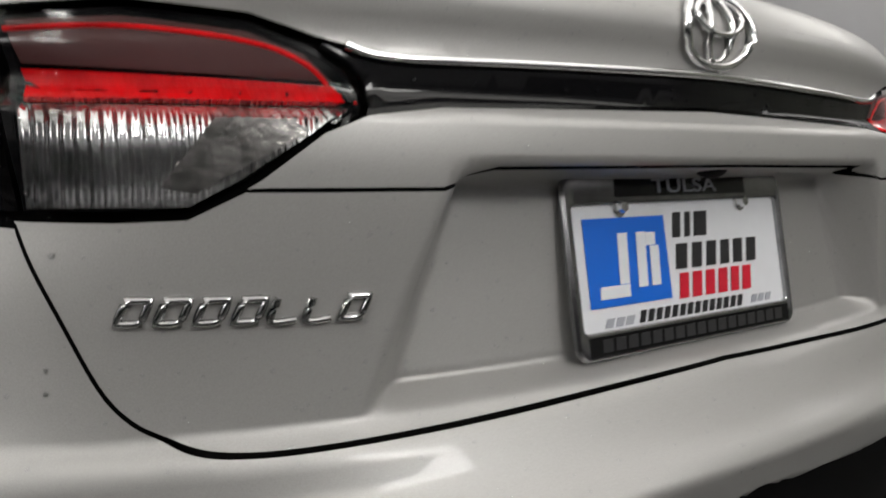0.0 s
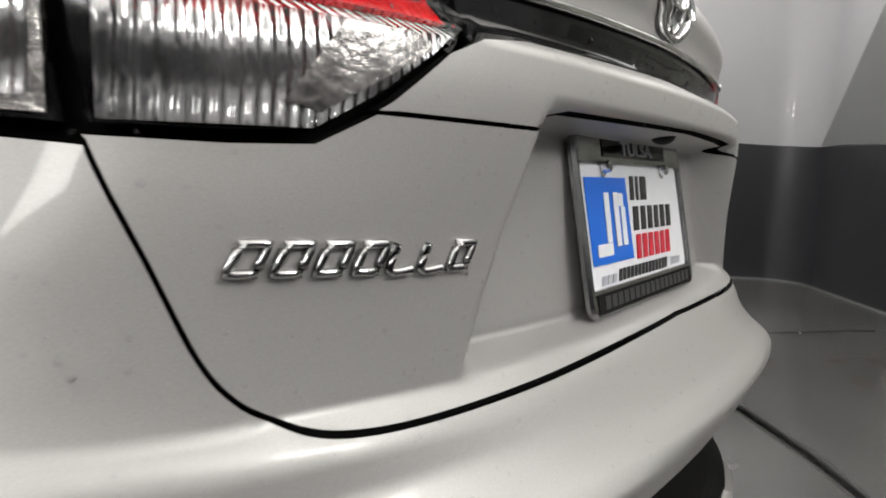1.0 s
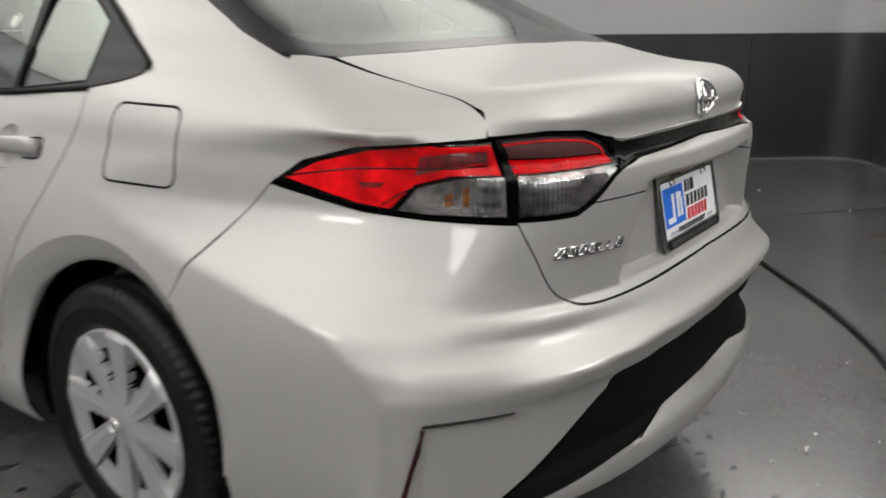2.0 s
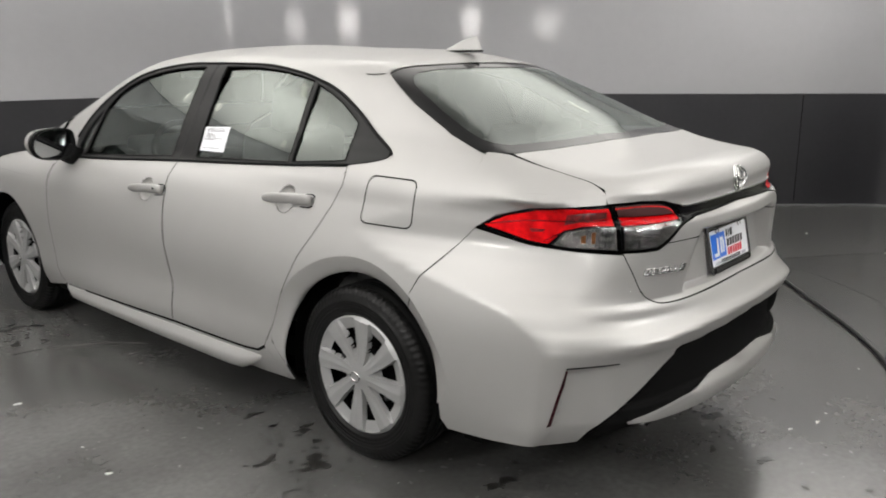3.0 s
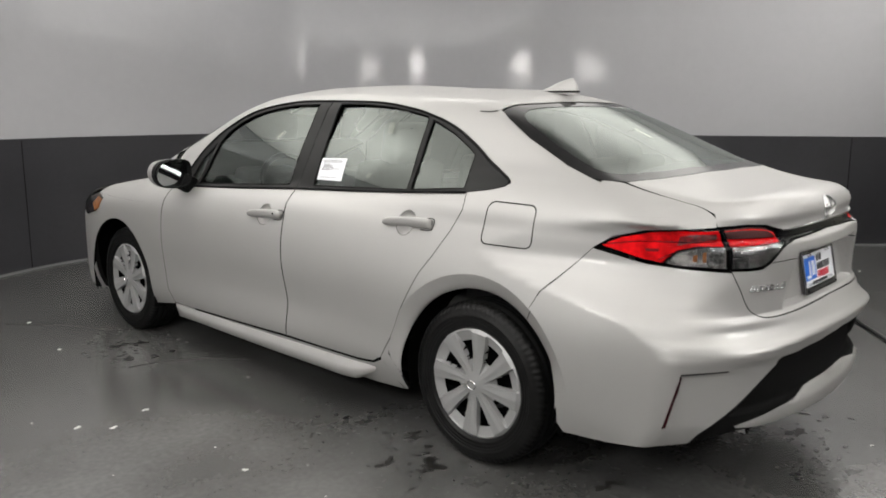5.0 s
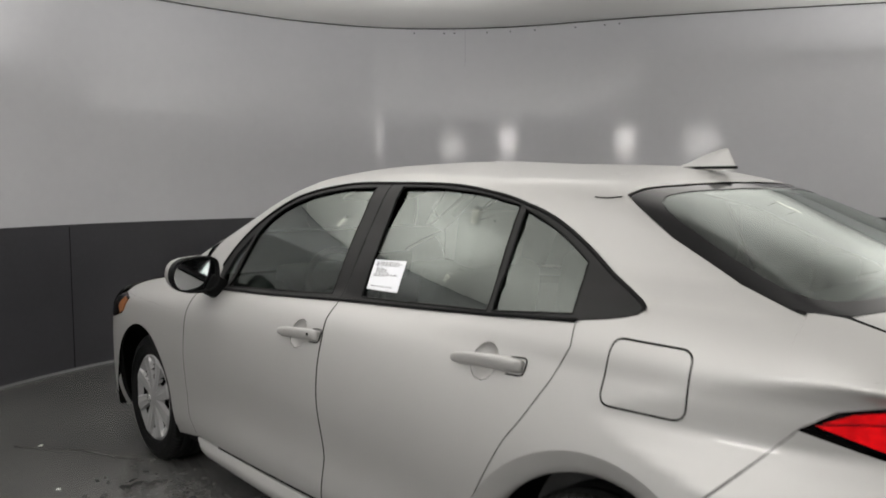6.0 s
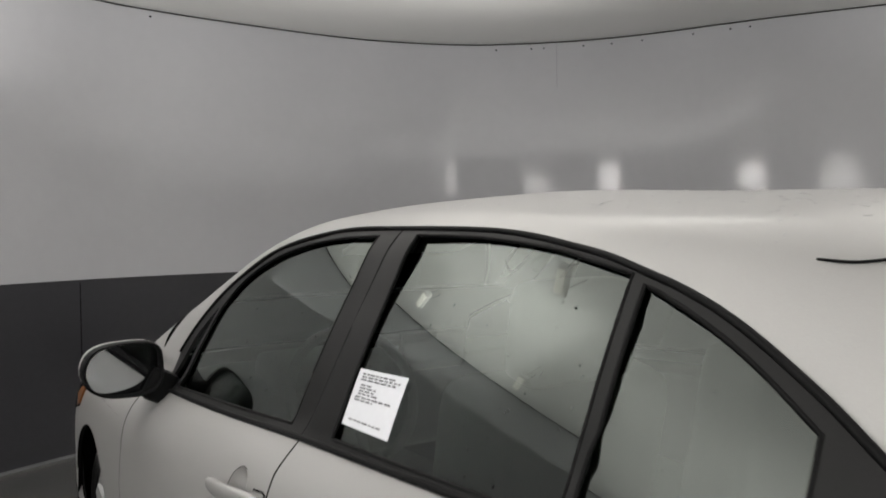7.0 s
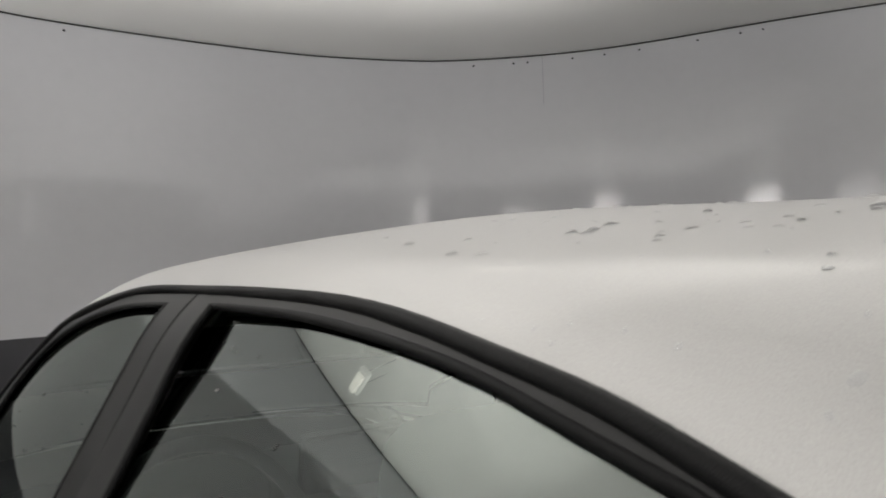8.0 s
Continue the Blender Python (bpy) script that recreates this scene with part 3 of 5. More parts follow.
def skin_mesh(pieces, gap=0.0024, step=0.02, lift=0.0, edge=0.01, bow=None):
    """Pieces (chart, outline, holes) of one panel: vertices, faces and true normals, with edges turned inwards."""
    V, Fc, N, S = [], [], [], []
    base = 0
    for kind, poly, *rest in pieces:
        holes = rest[0] if rest else ()
        st = rest[1] if len(rest) > 1 else step
        gp = rest[2] if len(rest) > 2 else gap
        uv, tri = sheet(shrink(refine(poly, st * 1.5), gp), [shrink(refine(h, st * 1.5), -0.5 * gp - 0.5 * gap) for h in holes], st)
        p = chart(kind, uv)
        good = ~np.isnan(p).any(1)
        p = np.nan_to_num(p)
        tri = tri[good[tri].all(1)]
        n = normal(p)
        if bow:
            p, n = bow(p, n)
        q = p + n * lift
        # outward winding
        fn = np.cross(q[tri[:, 1]] - q[tri[:, 0]], q[tri[:, 2]] - q[tri[:, 0]])
        bad = (fn * n[tri[:, 0]]).sum(1) < 0
        tri[bad] = tri[bad][:, ::-1]
        V.append(q), N.append(n), Fc.append(tri + base), S.append(np.zeros(len(tri), int))
        k = len(q)
        if edge:
            count = {}
            for t in tri:
                for a, b in ((t[0], t[1]), (t[1], t[2]), (t[2], t[0])):
                    count[(a, b)] = 1
            rim = [(a, b) for a, b in count if (b, a) not in count]
            ids = sorted({i for e in rim for i in e})
            at = {i: j for j, i in enumerate(ids)}
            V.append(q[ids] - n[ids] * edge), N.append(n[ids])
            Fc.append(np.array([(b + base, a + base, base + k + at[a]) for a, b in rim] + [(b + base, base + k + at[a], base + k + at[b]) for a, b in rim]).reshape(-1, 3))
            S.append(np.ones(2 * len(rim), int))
            k += len(ids)
        base += k
    return np.concatenate(V), np.concatenate(Fc), np.concatenate(N), np.concatenate(S)


def panel(name, pieces, mat, parent, label="", both=False, **more):
    """A panel of the car as one mesh; both: a mirrored one on the other flank too."""
    v, f, n, s = skin_mesh(pieces, **more)
    obs = [raw(name, v, f, mat, parent, label, n)]
    if both:
        m = np.array((-1, 1, 1))
        obs.append(raw(name, v * m, f[:, ::-1], mat, parent, label, n * m))
    # silver panels get black turned-in edges, shade painted into the gaps
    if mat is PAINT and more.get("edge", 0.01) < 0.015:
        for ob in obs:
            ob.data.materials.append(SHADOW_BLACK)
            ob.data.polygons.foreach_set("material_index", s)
    return obs


def flip(points):
    """The left half of an outline (rear centre to flank) with its mirror image, closed."""
    return list(points) + [(-u, v) for u, v in reversed(points) if abs(u) > 1e-6]


# ---- the car ----
car = thing("sedan_car", "silver metallic four-door sedan, wet with drops, parked on the turntable", "car")


def chaikin(poly, n=2):
    p = np.array(poly, float)
    for _ in range(n):
        q = np.roll(p, -1, 0)
        p = np.stack([0.75 * p + 0.25 * q, 0.25 * p + 0.75 * q], 1).reshape(-1, 2)
    return p


def arc(cy, r, a0, a1, n=24, cz=0.31):
    return [(cy + r * math.cos(radians(a)), cz + r * math.sin(radians(a))) for a in np.linspace(a0, a1, n)]


BELT = [(2.10, 0.908), (1.97, 0.914), (1.59, 0.932), (1.134, 0.958), (0.588, 0.984), (0.127, 1.013)]
DOOR_MID = [(1.134, 0.958), (1.14, 0.90), (1.125, 0.838), (1.117, 0.735), (1.106, 0.654), (1.088, 0.545), (1.074, 0.449), (1.080, 0.36), (1.086, 0.294)]
DOOR_BACK = [(0.458, 0.327), (0.401, 0.419), (0.359, 0.515), (0.306, 0.611), (0.261, 0.699), (0.209, 0.774), (0.153, 0.87), (0.118, 0.953), (0.127, 1.013)]
DOOR_FRONT = [(2.175, 0.90), (2.168, 0.65), (2.162, 0.49), (2.14, 0.355), (2.083, 0.275)]
REAR_ARCH = arc(-0.008, 0.422, 6, 126)


def tuck(poly, reach):
    """Keeps the sides straight when the corners are rounded."""
    out = []
    for k, q in enumerate(poly):
        for o in (poly[k - 1], q, poly[(k + 1) % len(poly)]):
            d = math.dist(o, q)
            s = reach / d if d else 0.0
            out.append((q[0] + (o[0] - q[0]) * s, q[1] + (o[1] - q[1]) * s))
    return out


FUEL = chaikin(tuck([(0.003, 0.992), (-0.208, 0.990), (-0.210, 0.842), (0.006, 0.842)], 0.066), 3)
CUP_F = [(1.268 + 0.044 * math.cos(a), 0.835 + 0.045 * math.sin(a)) for a in np.linspace(0, 2 * math.pi, 24, endpoint=False)]
CUP_R = [(0.386 + 0.044 * math.cos(a), 0.879 + 0.045 * math.sin(a)) for a in np.linspace(0, 2 * math.pi, 24, endpoint=False)]

front_door = panel("front_door", [("L", DOOR_FRONT + [(1.57, 0.285)] + DOOR_MID[::-1] + BELT[2::-1], [CUP_F])], PAINT, car, "silver front door", both=True, gap=0.0034)
rear_door = panel("rear_door", [("L", DOOR_MID + [(0.787, 0.29), (0.60, 0.29), (0.511, 0.298)] + DOOR_BACK + [BELT[4]], [CUP_R])], PAINT, car, "silver rear door", both=True, gap=0.0034)

# flank behind the doors with the rear pillar, roof rail and windscreen pillar
rail_y = np.linspace(0.20, 1.68, 56)
rail_z = chart("T", [(-0.50, y) for y in rail_y])[:, 2]
pillar = chart("T", spline([(-0.508, 1.73), (-0.56, 1.86), (-0.60, 1.98), (-0.64, 2.12), (-0.66, 2.22)], 5))
WIN_TOP = [(2.105, 1.0), (2.03, 1.10), (1.90, 1.205), (1.69, 1.303), (1.40, 1.349), (1.145, 1.353), (0.814, 1.347), (0.61, 1.323), (0.491, 1.30),
           (0.335, 1.254), (0.19, 1.187), (0.079, 1.125), (-0.010, 1.083), (-0.034, 1.071), (-0.045, 1.062), (-0.046, 1.053), (-0.036, 1.044), (0.0, 1.034), (0.04, 1.026), (0.127, 1.013)]
flank = ([(0.46, 0.30), (0.36, 0.205)] + arc(-0.008, 0.366, -16, -4, 4) + REAR_ARCH + [(-0.286, 0.714), (-0.435, 0.874), (-0.497, 0.916), (-0.599, 0.943), (-0.70, 0.952), (-0.760, 0.957), (-0.790, 0.960), (-0.786, 0.985),
         (-0.40, 0.985), (-0.3998, 1.079), (-0.376, 1.086), (-0.245, 1.128), (-0.038, 1.218), (0.149, 1.317)] + list(zip(rail_y, rail_z))
         + [(p[1], p[2]) for p in pillar] + [(2.30, 0.98), (2.30, 0.93), (2.175, 0.90), (2.10, 0.908)] + WIN_TOP + DOOR_BACK[-2::-1])
shoulder_y = np.linspace(-0.786, -0.40, 26)
shoulder = chart("L", [(y, 0.985) for y in shoulder_y])
deck_edge = [(-0.64, -0.40), (-0.612, -0.465), (-0.594, -0.626), (-0.591, -0.758), (-0.590, -0.786)]
panel("quarter_panel", [("L", flank, [shrink(FUEL, -0.0025)]), ("T", deck_edge + [(p[0], p[1]) for p in shoulder], [], 0.012)], PAINT, car, "silver rear wing with roof pillar", both=True, gap=0.0)
panel("fuel_door", [("L", FUEL)], PAINT, car, "rounded square fuel door", step=0.015)
panel("sill", [("L", [(2.09, 0.27), (1.57, 0.280), (1.086, 0.288), (0.787, 0.285), (0.60, 0.285), (0.511, 0.293), (0.46, 0.318), (0.435, 0.30), (0.365, 0.20), (0.54, 0.187), (2.12, 0.187)])], PAINT, car, both=True)
rings = []
for y, k in ((0.505, 0.05), (0.56, 0.5), (0.62, 0.92), *((q, 1.0 - 0.25 * (q - 0.7)) for q in np.linspace(0.7, 1.98, 12)), (2.03, 0.55), (2.085, 0.05)):
    x0 = -side(np.array([y]), np.array([0.27]))[0]
    prof = [(0.012, 0.274), (-0.004, 0.270), (-0.022, 0.244), (-0.026, 0.230), (-0.020, 0.206), (-0.010, 0.194), (0.012, 0.190)]
    rings.append([(x0 + dx * k, y, 0.274 + (z - 0.274) * (0.2 + 0.8 * k)) for dx, z in prof])
for s in (1, -1):
    verts = [(s * x, y, z) for r in rings for x, y, z in r]
    faces = [(i * 7 + k, i * 7 + k + 1, i * 7 + k + 8, i * 7 + k + 7) for i in range(len(rings) - 1) for k in range(6)]
    ob = raw("sill_molding", verts, faces if s == -1 else [q[::-1] for q in faces], PAINT, car, "silver sill strip under the doors")
    ob.data.set_sharp_from_angle(angle=radians(40))

# wing and nose
FRONT_ARCH = arc(2.70, 0.372, 192, 22)
wing_y = np.linspace(2.25, 3.05, 8)
wing_top = chart("L", [(y, 0.80) for y in wing_y])
panel("front_wing", [("L", [(2.18, 0.90)] + DOOR_FRONT[1:] + FRONT_ARCH + [(3.12, 0.55), (3.10, 0.70), (3.05, 0.80), (2.25, 0.80), (2.29, 0.90), (2.295, 0.925)]),
                     ("T", [(p[0], p[1]) for p in wing_top] + [(-0.60, 3.05), (-0.66, 2.7), (-0.67, 2.32)])], PAINT, car, "silver front wing", both=True, gap=0.0, edge=0.0145)
panel("hood", [("T", flip([(0.0, 2.34), (-0.4, 2.30), (-0.667, 2.24), (-0.656, 2.7), (-0.60, 3.05), (-0.61, 3.14), (-0.52, 3.32), (-0.3, 3.42), (0.0, 3.452)]))], PAINT, car, "silver bonnet", step=0.03)
panel("front_bumper", [("N", flip([(0.0, 0.2), (0.962, 0.2), (0.970, 0.31), (0.960, 0.45), (0.93, 0.70), (0.86, 0.722), (0.78, 0.75), (0.60, 0.788), (0.4, 0.797), (0.0, 0.800)]))], PAINT, car, step=0.03, edge=0.016)
panel("headlamp", [("N", [(0.40, 0.787), (0.60, 0.781), (0.78, 0.742), (0.86, 0.716), (0.85, 0.84), (0.40, 0.84)])], BLACK_GLOSS, car, "dark clear headlamp", both=True, step=0.03, lift=0.006)
panel("grille", [("N", flip([(0.0, 0.30), (0.42, 0.30), (0.50, 0.45), (0.40, 0.56), (0.0, 0.57)]))], BLACK, car, "black lower grille", step=0.04, lift=0.004)
panel("headlamp", [("L", [(2.93, 0.785), (3.02, 0.80), (3.14, 0.775), (3.24, 0.70), (3.12, 0.665), (2.98, 0.70)])], BLACK_GLOSS, car, "dark clear headlamp", both=True, lift=0.004)
panel("marker_lamp", [("L", [(2.935, 0.775), (3.0, 0.785), (3.05, 0.74), (3.0, 0.70), (2.96, 0.715)])], AMBER, car, "amber side marker", both=True, lift=0.007)

# roof, glass
ROOF_BACK = [(0.0, 0.082), (-0.20, 0.092), (-0.314, 0.109), (-0.44, 0.145), (-0.503, 0.16)]
panel("roof", [("T", flip(ROOF_BACK + [(-0.5005, 0.2), (-0.5005, 1.2), (-0.5005, 1.70), (-0.3, 1.74), (0.0, 1.76)]))], PAINT, car, "silver roof with beads of water", step=0.02, gap=0.0, edge=0)
GLASS_EDGE = [(0.0, 0.075), (-0.20, 0.085), (-0.314, 0.102), (-0.44, 0.137), (-0.487, 0.147), (-0.503, 0.138), (-0.571, -0.04), (-0.622, -0.247), (-0.642, -0.36), (-0.636, -0.42), (-0.59, -0.47), (-0.45, -0.512), (-0.293, -0.54), (0.0, -0.563)]
GLASS_IN = [(0.0, 0.035), (-0.20, 0.045), (-0.35, 0.066), (-0.43, 0.072), (-0.472, 0.058), (-0.500, 0.025), (-0.522, -0.03), (-0.556, -0.147), (-0.585, -0.273), (-0.595, -0.34), (-0.585, -0.385), (-0.555, -0.415), (-0.48, -0.445), (-0.33, -0.480), (0.0, -0.510)]
panel("rear_window_border", [("T", flip(GLASS_EDGE), [flip(GLASS_IN)])], BLACK_GLOSS, car, "black printed border of the rear window", lift=-0.002)
panel("rear_window", [("T", flip(GLASS_IN))], REAR_GLASS, car, "smooth grey-green tinted rear window", lift=-0.004, edge=0, step=0.04, gap=0)
panel("windscreen", [("T", flip([(0.0, 1.765), (-0.3, 1.745), (-0.5, 1.705), (-0.56, 1.85), (-0.64, 2.12), (-0.66, 2.24), (-0.4, 2.28), (0.0, 2.32)]))], PANE, car, edge=0, step=0.04, lift=-0.003)

FRONT_PANE = [(1.955, 0.927), (1.195, 0.972)] + [tuple(q) for q in spline([(1.208, 1.339), (1.30, 1.337), (1.40, 1.332), (1.53, 1.317), (1.66, 1.290), (1.77, 1.250), (1.85, 1.20), (1.90, 1.14)], 5)]
REAR_PANE = [(1.022, 0.978), (0.440, 1.000)] + [tuple(q) for q in spline([(0.478, 1.289), (0.57, 1.306), (0.64, 1.318), (0.74, 1.329), (0.88, 1.338), (1.06, 1.341)], 5)]
QUARTER_PANE = [(0.418, 1.002), (0.146, 1.026)] + [tuple(q) for q in spline([(0.166, 1.149), (0.24, 1.190), (0.31, 1.224), (0.38, 1.252), (0.452, 1.277)], 5)]
FORE_PANE = [(2.07, 0.93), (1.985, 0.933), (1.925, 1.14), (2.02, 1.05)]
front_frame = [BELT[0], BELT[1], BELT[2], BELT[3], (1.132, 1.352)] + WIN_TOP[4::-1]
rear_frame = [BELT[3], BELT[4], BELT[5]] + WIN_TOP[-2:5:-1] + [(1.128, 1.3525)]
panel("front_window_frame", [("L", front_frame, [FRONT_PANE, FORE_PANE])], TRIM_GREY, car, "dark grey front window frame", both=True, lift=0.003, gap=0.002, step=0.016, bow=frame_bow)
panel("rear_window_frame", [("L", rear_frame, [REAR_PANE, QUARTER_PANE])], TRIM_GREY, car, "dark grey rear window frame with blind corner", both=True, lift=0.003, gap=0.002, step=0.016, bow=frame_bow)
for nm, poly in (("front_side_window", FRONT_PANE), ("rear_side_window", REAR_PANE), ("quarter_window", QUARTER_PANE), ("fore_window", FORE_PANE)):
    panel(nm, [("L", poly)], PANE, car, "tinted side glass", both=True, lift=-0.004, gap=-0.006, edge=0, step=0.03, bow=pane_bow)
# slim black seals round the panes and along the belt
def seal(points, kind, radius, name, mat, lift=0.004, closed=True):
    p = chart(kind, refine(points, 0.02) if closed else spline(points, 6))
    p = p[~np.isnan(p).any(1)]
    p, n = frame_bow(p, normal(p))
    p = p + n * lift
    for m in ((1, 1, 1), (-1, 1, 1)):
        v, f = tube(p * np.array(m), radius, 6, closed)
        raw(name, v, f, mat, car)


for poly in (FRONT_PANE, REAR_PANE, QUARTER_PANE):
    seal(poly, "L", 0.004, "window_seal", BLACK, 0.001)
seal(WIN_TOP[:-4], "L", 0.006, "roof_seal", BLACK, 0.003, closed=False)
seal(BELT, "L", 0.006, "belt_seal", BLACK, 0.004, closed=False)
ditch = chart("T", spline([(-0.50, 0.165), (-0.512, 0.20), (-0.514, 0.245)], 5))
for m in ((1, 1, 1), (-1, 1, 1)):
    v, f = tube((ditch + (0, 0, 0.0005)) * np.array(m), 0.002, 6)
    raw("roof_joint", v, f, BLACK, car)

# tail: boot lid, bumper, lamps
def T3(*pts):
    return tail(pts)


lid_top = T3((-0.593, -0.79, 0.962), (-0.518, -0.856, 0.968), (-0.441, -0.886, 0.963), (-0.395, -0.90, 0.950), (-0.338, -0.91, 0.938), (-0.20, -0.925, 0.941), (0, -0.93, 0.945))
edge_c = T3((0, -0.93, 1.0), (-0.3, -0.91, 1.0), (-0.5, -0.86, 1.0), (-0.589, -0.780, 1.0))
edge_c = [tuple(q) for q in spline(edge_c, 10)]
edge_xy = chart("C", edge_c)[:, :2]
boot_rear = [("C", flip(list(reversed(lid_top)) + list(reversed(edge_c))), [], 0.012, 0.0),
             ("T", flip([(0.0, -0.568), (-0.293, -0.546), (-0.45, -0.518), (-0.60, -0.472), (-0.5915, -0.626), (-0.5885, -0.758)] + [tuple(p) for p in edge_xy[::-1]]), [], 0.014, 0.0)]
low_top = T3((0, -0.95, 0.861), (-0.27, -0.95, 0.859), (-0.30, -0.95, 0.850), (-0.32, -0.948, 0.8445), (-0.456, -0.915, 0.8445), (-0.492, -0.904, 0.8265), (-0.53, -0.88, 0.8245), (-0.583, -0.842, 0.8245))
RIM = [tuple(q) for q in spline(T3((-0.583, -0.842, 0.824), (-0.574, -0.849, 0.800), (-0.561, -0.862, 0.765), (-0.544, -0.879, 0.717), (-0.530, -0.892, 0.694), (-0.516, -0.908, 0.6815), (-0.497, -0.918, 0.6735), (-0.47, -0.93, 0.6695), (-0.42, -0.94, 0.6685), (-0.31, -0.955, 0.671), (-0.15, -0.966, 0.676), (0, -0.968, 0.679)), 5)]
low_rim = RIM[1:]
lid = panel("boot_lid", boot_rear + [("C", flip(low_top + low_rim), [], 0.006, 0.0011)], PAINT, car, "silver boot lid with plate recess")[0]
garnish = T3((0, -0.95, 0.8615), (-0.27, -0.95, 0.8595), (-0.30, -0.95, 0.8505), (-0.32, -0.948, 0.845), (-0.456, -0.915, 0.845), (-0.40, -0.918, 0.884), (-0.37, -0.925, 0.897), (-0.31, -0.93, 0.905), (0, -0.935, 0.913))
panel("boot_garnish", [("C", flip(garnish), [], 0.010, 0.0014)], PAINT, car, "silver ridge over the plate recess")
bar = T3((0, -0.935, 0.914), (-0.31, -0.93, 0.906), (-0.372, -0.925, 0.899), (-0.366, -0.92, 0.909), (-0.375, -0.91, 0.93), (-0.395, -0.90, 0.947), (-0.338, -0.91, 0.936), (-0.20, -0.925, 0.939), (0, -0.93, 0.943))
panel("light_bar", [("C", flip(bar), [], 0.012)], BLACK_GLOSS, car, "gloss black strip between the lamps", lift=-0.001)
p = chart("C", spline(T3((-0.375, -0.90, 0.945), (-0.338, -0.91, 0.938), (-0.20, -0.925, 0.941), (0, -0.93, 0.9445), (0.20, -0.925, 0.941), (0.338, -0.91, 0.938), (0.375, -0.90, 0.945)), 8))
v, f = tube(p + normal(p) * 0.002, 0.0042, 6)
raw("chrome_strip", v, f, CHROME, car, "thin chrome strip")

bump_top = [(u - 0.0006, z - 0.0006) for u, z in RIM[:0:-1]] + T3((-0.590, -0.84, 0.821), (-0.664, -0.721, 0.827), (-0.705, -0.609, 0.836), (-0.744, -0.435, 0.872), (-0.807, -0.286, 0.714))
bump_low = T3(*[(-0.86, y, z) for y, z in arc(-0.008, 0.422, 126, 168, 9) + arc(-0.008, 0.372, 176, 186, 3)], (-0.825, -0.395, 0.237), (-0.82, -0.56, 0.243), (-0.785, -0.72, 0.262), (-0.72, -0.80, 0.274),
              (-0.70, -0.82, 0.312), (-0.664, -0.85, 0.347), (-0.57, -0.88, 0.413), (-0.48, -0.92, 0.487), (-0.45, -0.945, 0.515), (-0.2, -0.985, 0.551), (0, -0.99, 0.559))
panel("rear_bumper", [("C", flip(bump_top + bump_low), [], 0.010, 0.0019)], PAINT, car, "silver rear bumper")
val = T3((0, -0.99, 0.557), (-0.2, -0.98, 0.549), (-0.448, -0.94, 0.513), (-0.477, -0.92, 0.485), (-0.567, -0.88, 0.411), (-0.66, -0.85, 0.345), (-0.697, -0.82, 0.305), (-0.708, -0.81, 0.278), (-0.60, -0.88, 0.312), (-0.5, -0.90, 0.312), (-0.25, -0.95, 0.306), (0, -0.96, 0.300))
panel("bumper_valance", [("C", flip(val), [], 0.010)], VALANCE, car, "textured black lower bumper")
lip = T3((0, -0.98, 0.383), (-0.212, -0.97, 0.378), (-0.4, -0.94, 0.364), (-0.577, -0.89, 0.341), (-0.60, -0.88, 0.333), (-0.5, -0.9, 0.323), (-0.25, -0.95, 0.316), (0, -0.96, 0.310))
panel("bumper_lip", [("C", flip(lip), [], 0.012)], PAINT, car, "silver lower bumper lip", lift=0.012, edge=0.03)
for m in (1, -1):
    strip = [(m * u, z) for u, z in T3((-0.752, -0.768, 0.512), (-0.744, -0.772, 0.505), (-0.764, -0.735, 0.34), (-0.778, -0.725, 0.335), (-0.766, -0.748, 0.43))]
    panel("reflector", [("C", strip)], REFLECTOR_RED, car, "slim dark red reflector", lift=0.004, step=0.008)
    # dark tube laid along the fold to draw its shade
    p = chart("C", [(m * u, z) for u, z in spline(T3((-0.75, -0.769, 0.514), (-0.70, -0.83, 0.519), (-0.64, -0.875, 0.521)), 6)])
    v, f = tube(p + normal(p) * -0.001, 0.0028, 6)
    raw("crease_shade_line", v, f, TRIM_GREY, car)

OUTER = T3((-0.744, -0.433, 0.875), (-0.722, -0.497, 0.914), (-0.699, -0.599, 0.941), (-0.661, -0.712, 0.951), (-0.593, -0.80, 0.957), (-0.590, -0.835, 0.828), (-0.664, -0.721, 0.832), (-0.705, -0.609, 0.841))
INNER = T3((-0.586, -0.804, 0.959), (-0.518, -0.856, 0.965), (-0.441, -0.886, 0.960), (-0.40, -0.897, 0.947), (-0.378, -0.91, 0.93), (-0.368, -0.92, 0.908), (-0.40, -0.918, 0.886), (-0.456, -0.919, 0.849), (-0.492, -0.904, 0.831), (-0.53, -0.88, 0.828), (-0.582, -0.841, 0.828))
RED_O = T3((-0.732, -0.462, 0.884), (-0.714, -0.525, 0.914), (-0.692, -0.615, 0.934), (-0.656, -0.72, 0.944), (-0.5975, -0.798, 0.950), (-0.5965, -0.82, 0.906), (-0.642, -0.75, 0.899), (-0.668, -0.695, 0.883), (-0.685, -0.655, 0.842), (-0.702, -0.60, 0.849))
CLEAR_O = T3((-0.596, -0.825, 0.902), (-0.595, -0.830, 0.833), (-0.664, -0.722, 0.836), (-0.682, -0.67, 0.839), (-0.664, -0.70, 0.879), (-0.640, -0.75, 0.894))
SMOKE_I = T3((-0.580, -0.812, 0.954), (-0.518, -0.857, 0.957), (-0.443, -0.887, 0.951), (-0.405, -0.897, 0.938), (-0.388, -0.907, 0.919), (-0.578, -0.826, 0.9245))
BAR_I = T3((-0.579, -0.825, 0.9215), (-0.388, -0.907, 0.9165), (-0.374, -0.918, 0.9085), (-0.579, -0.838, 0.906))
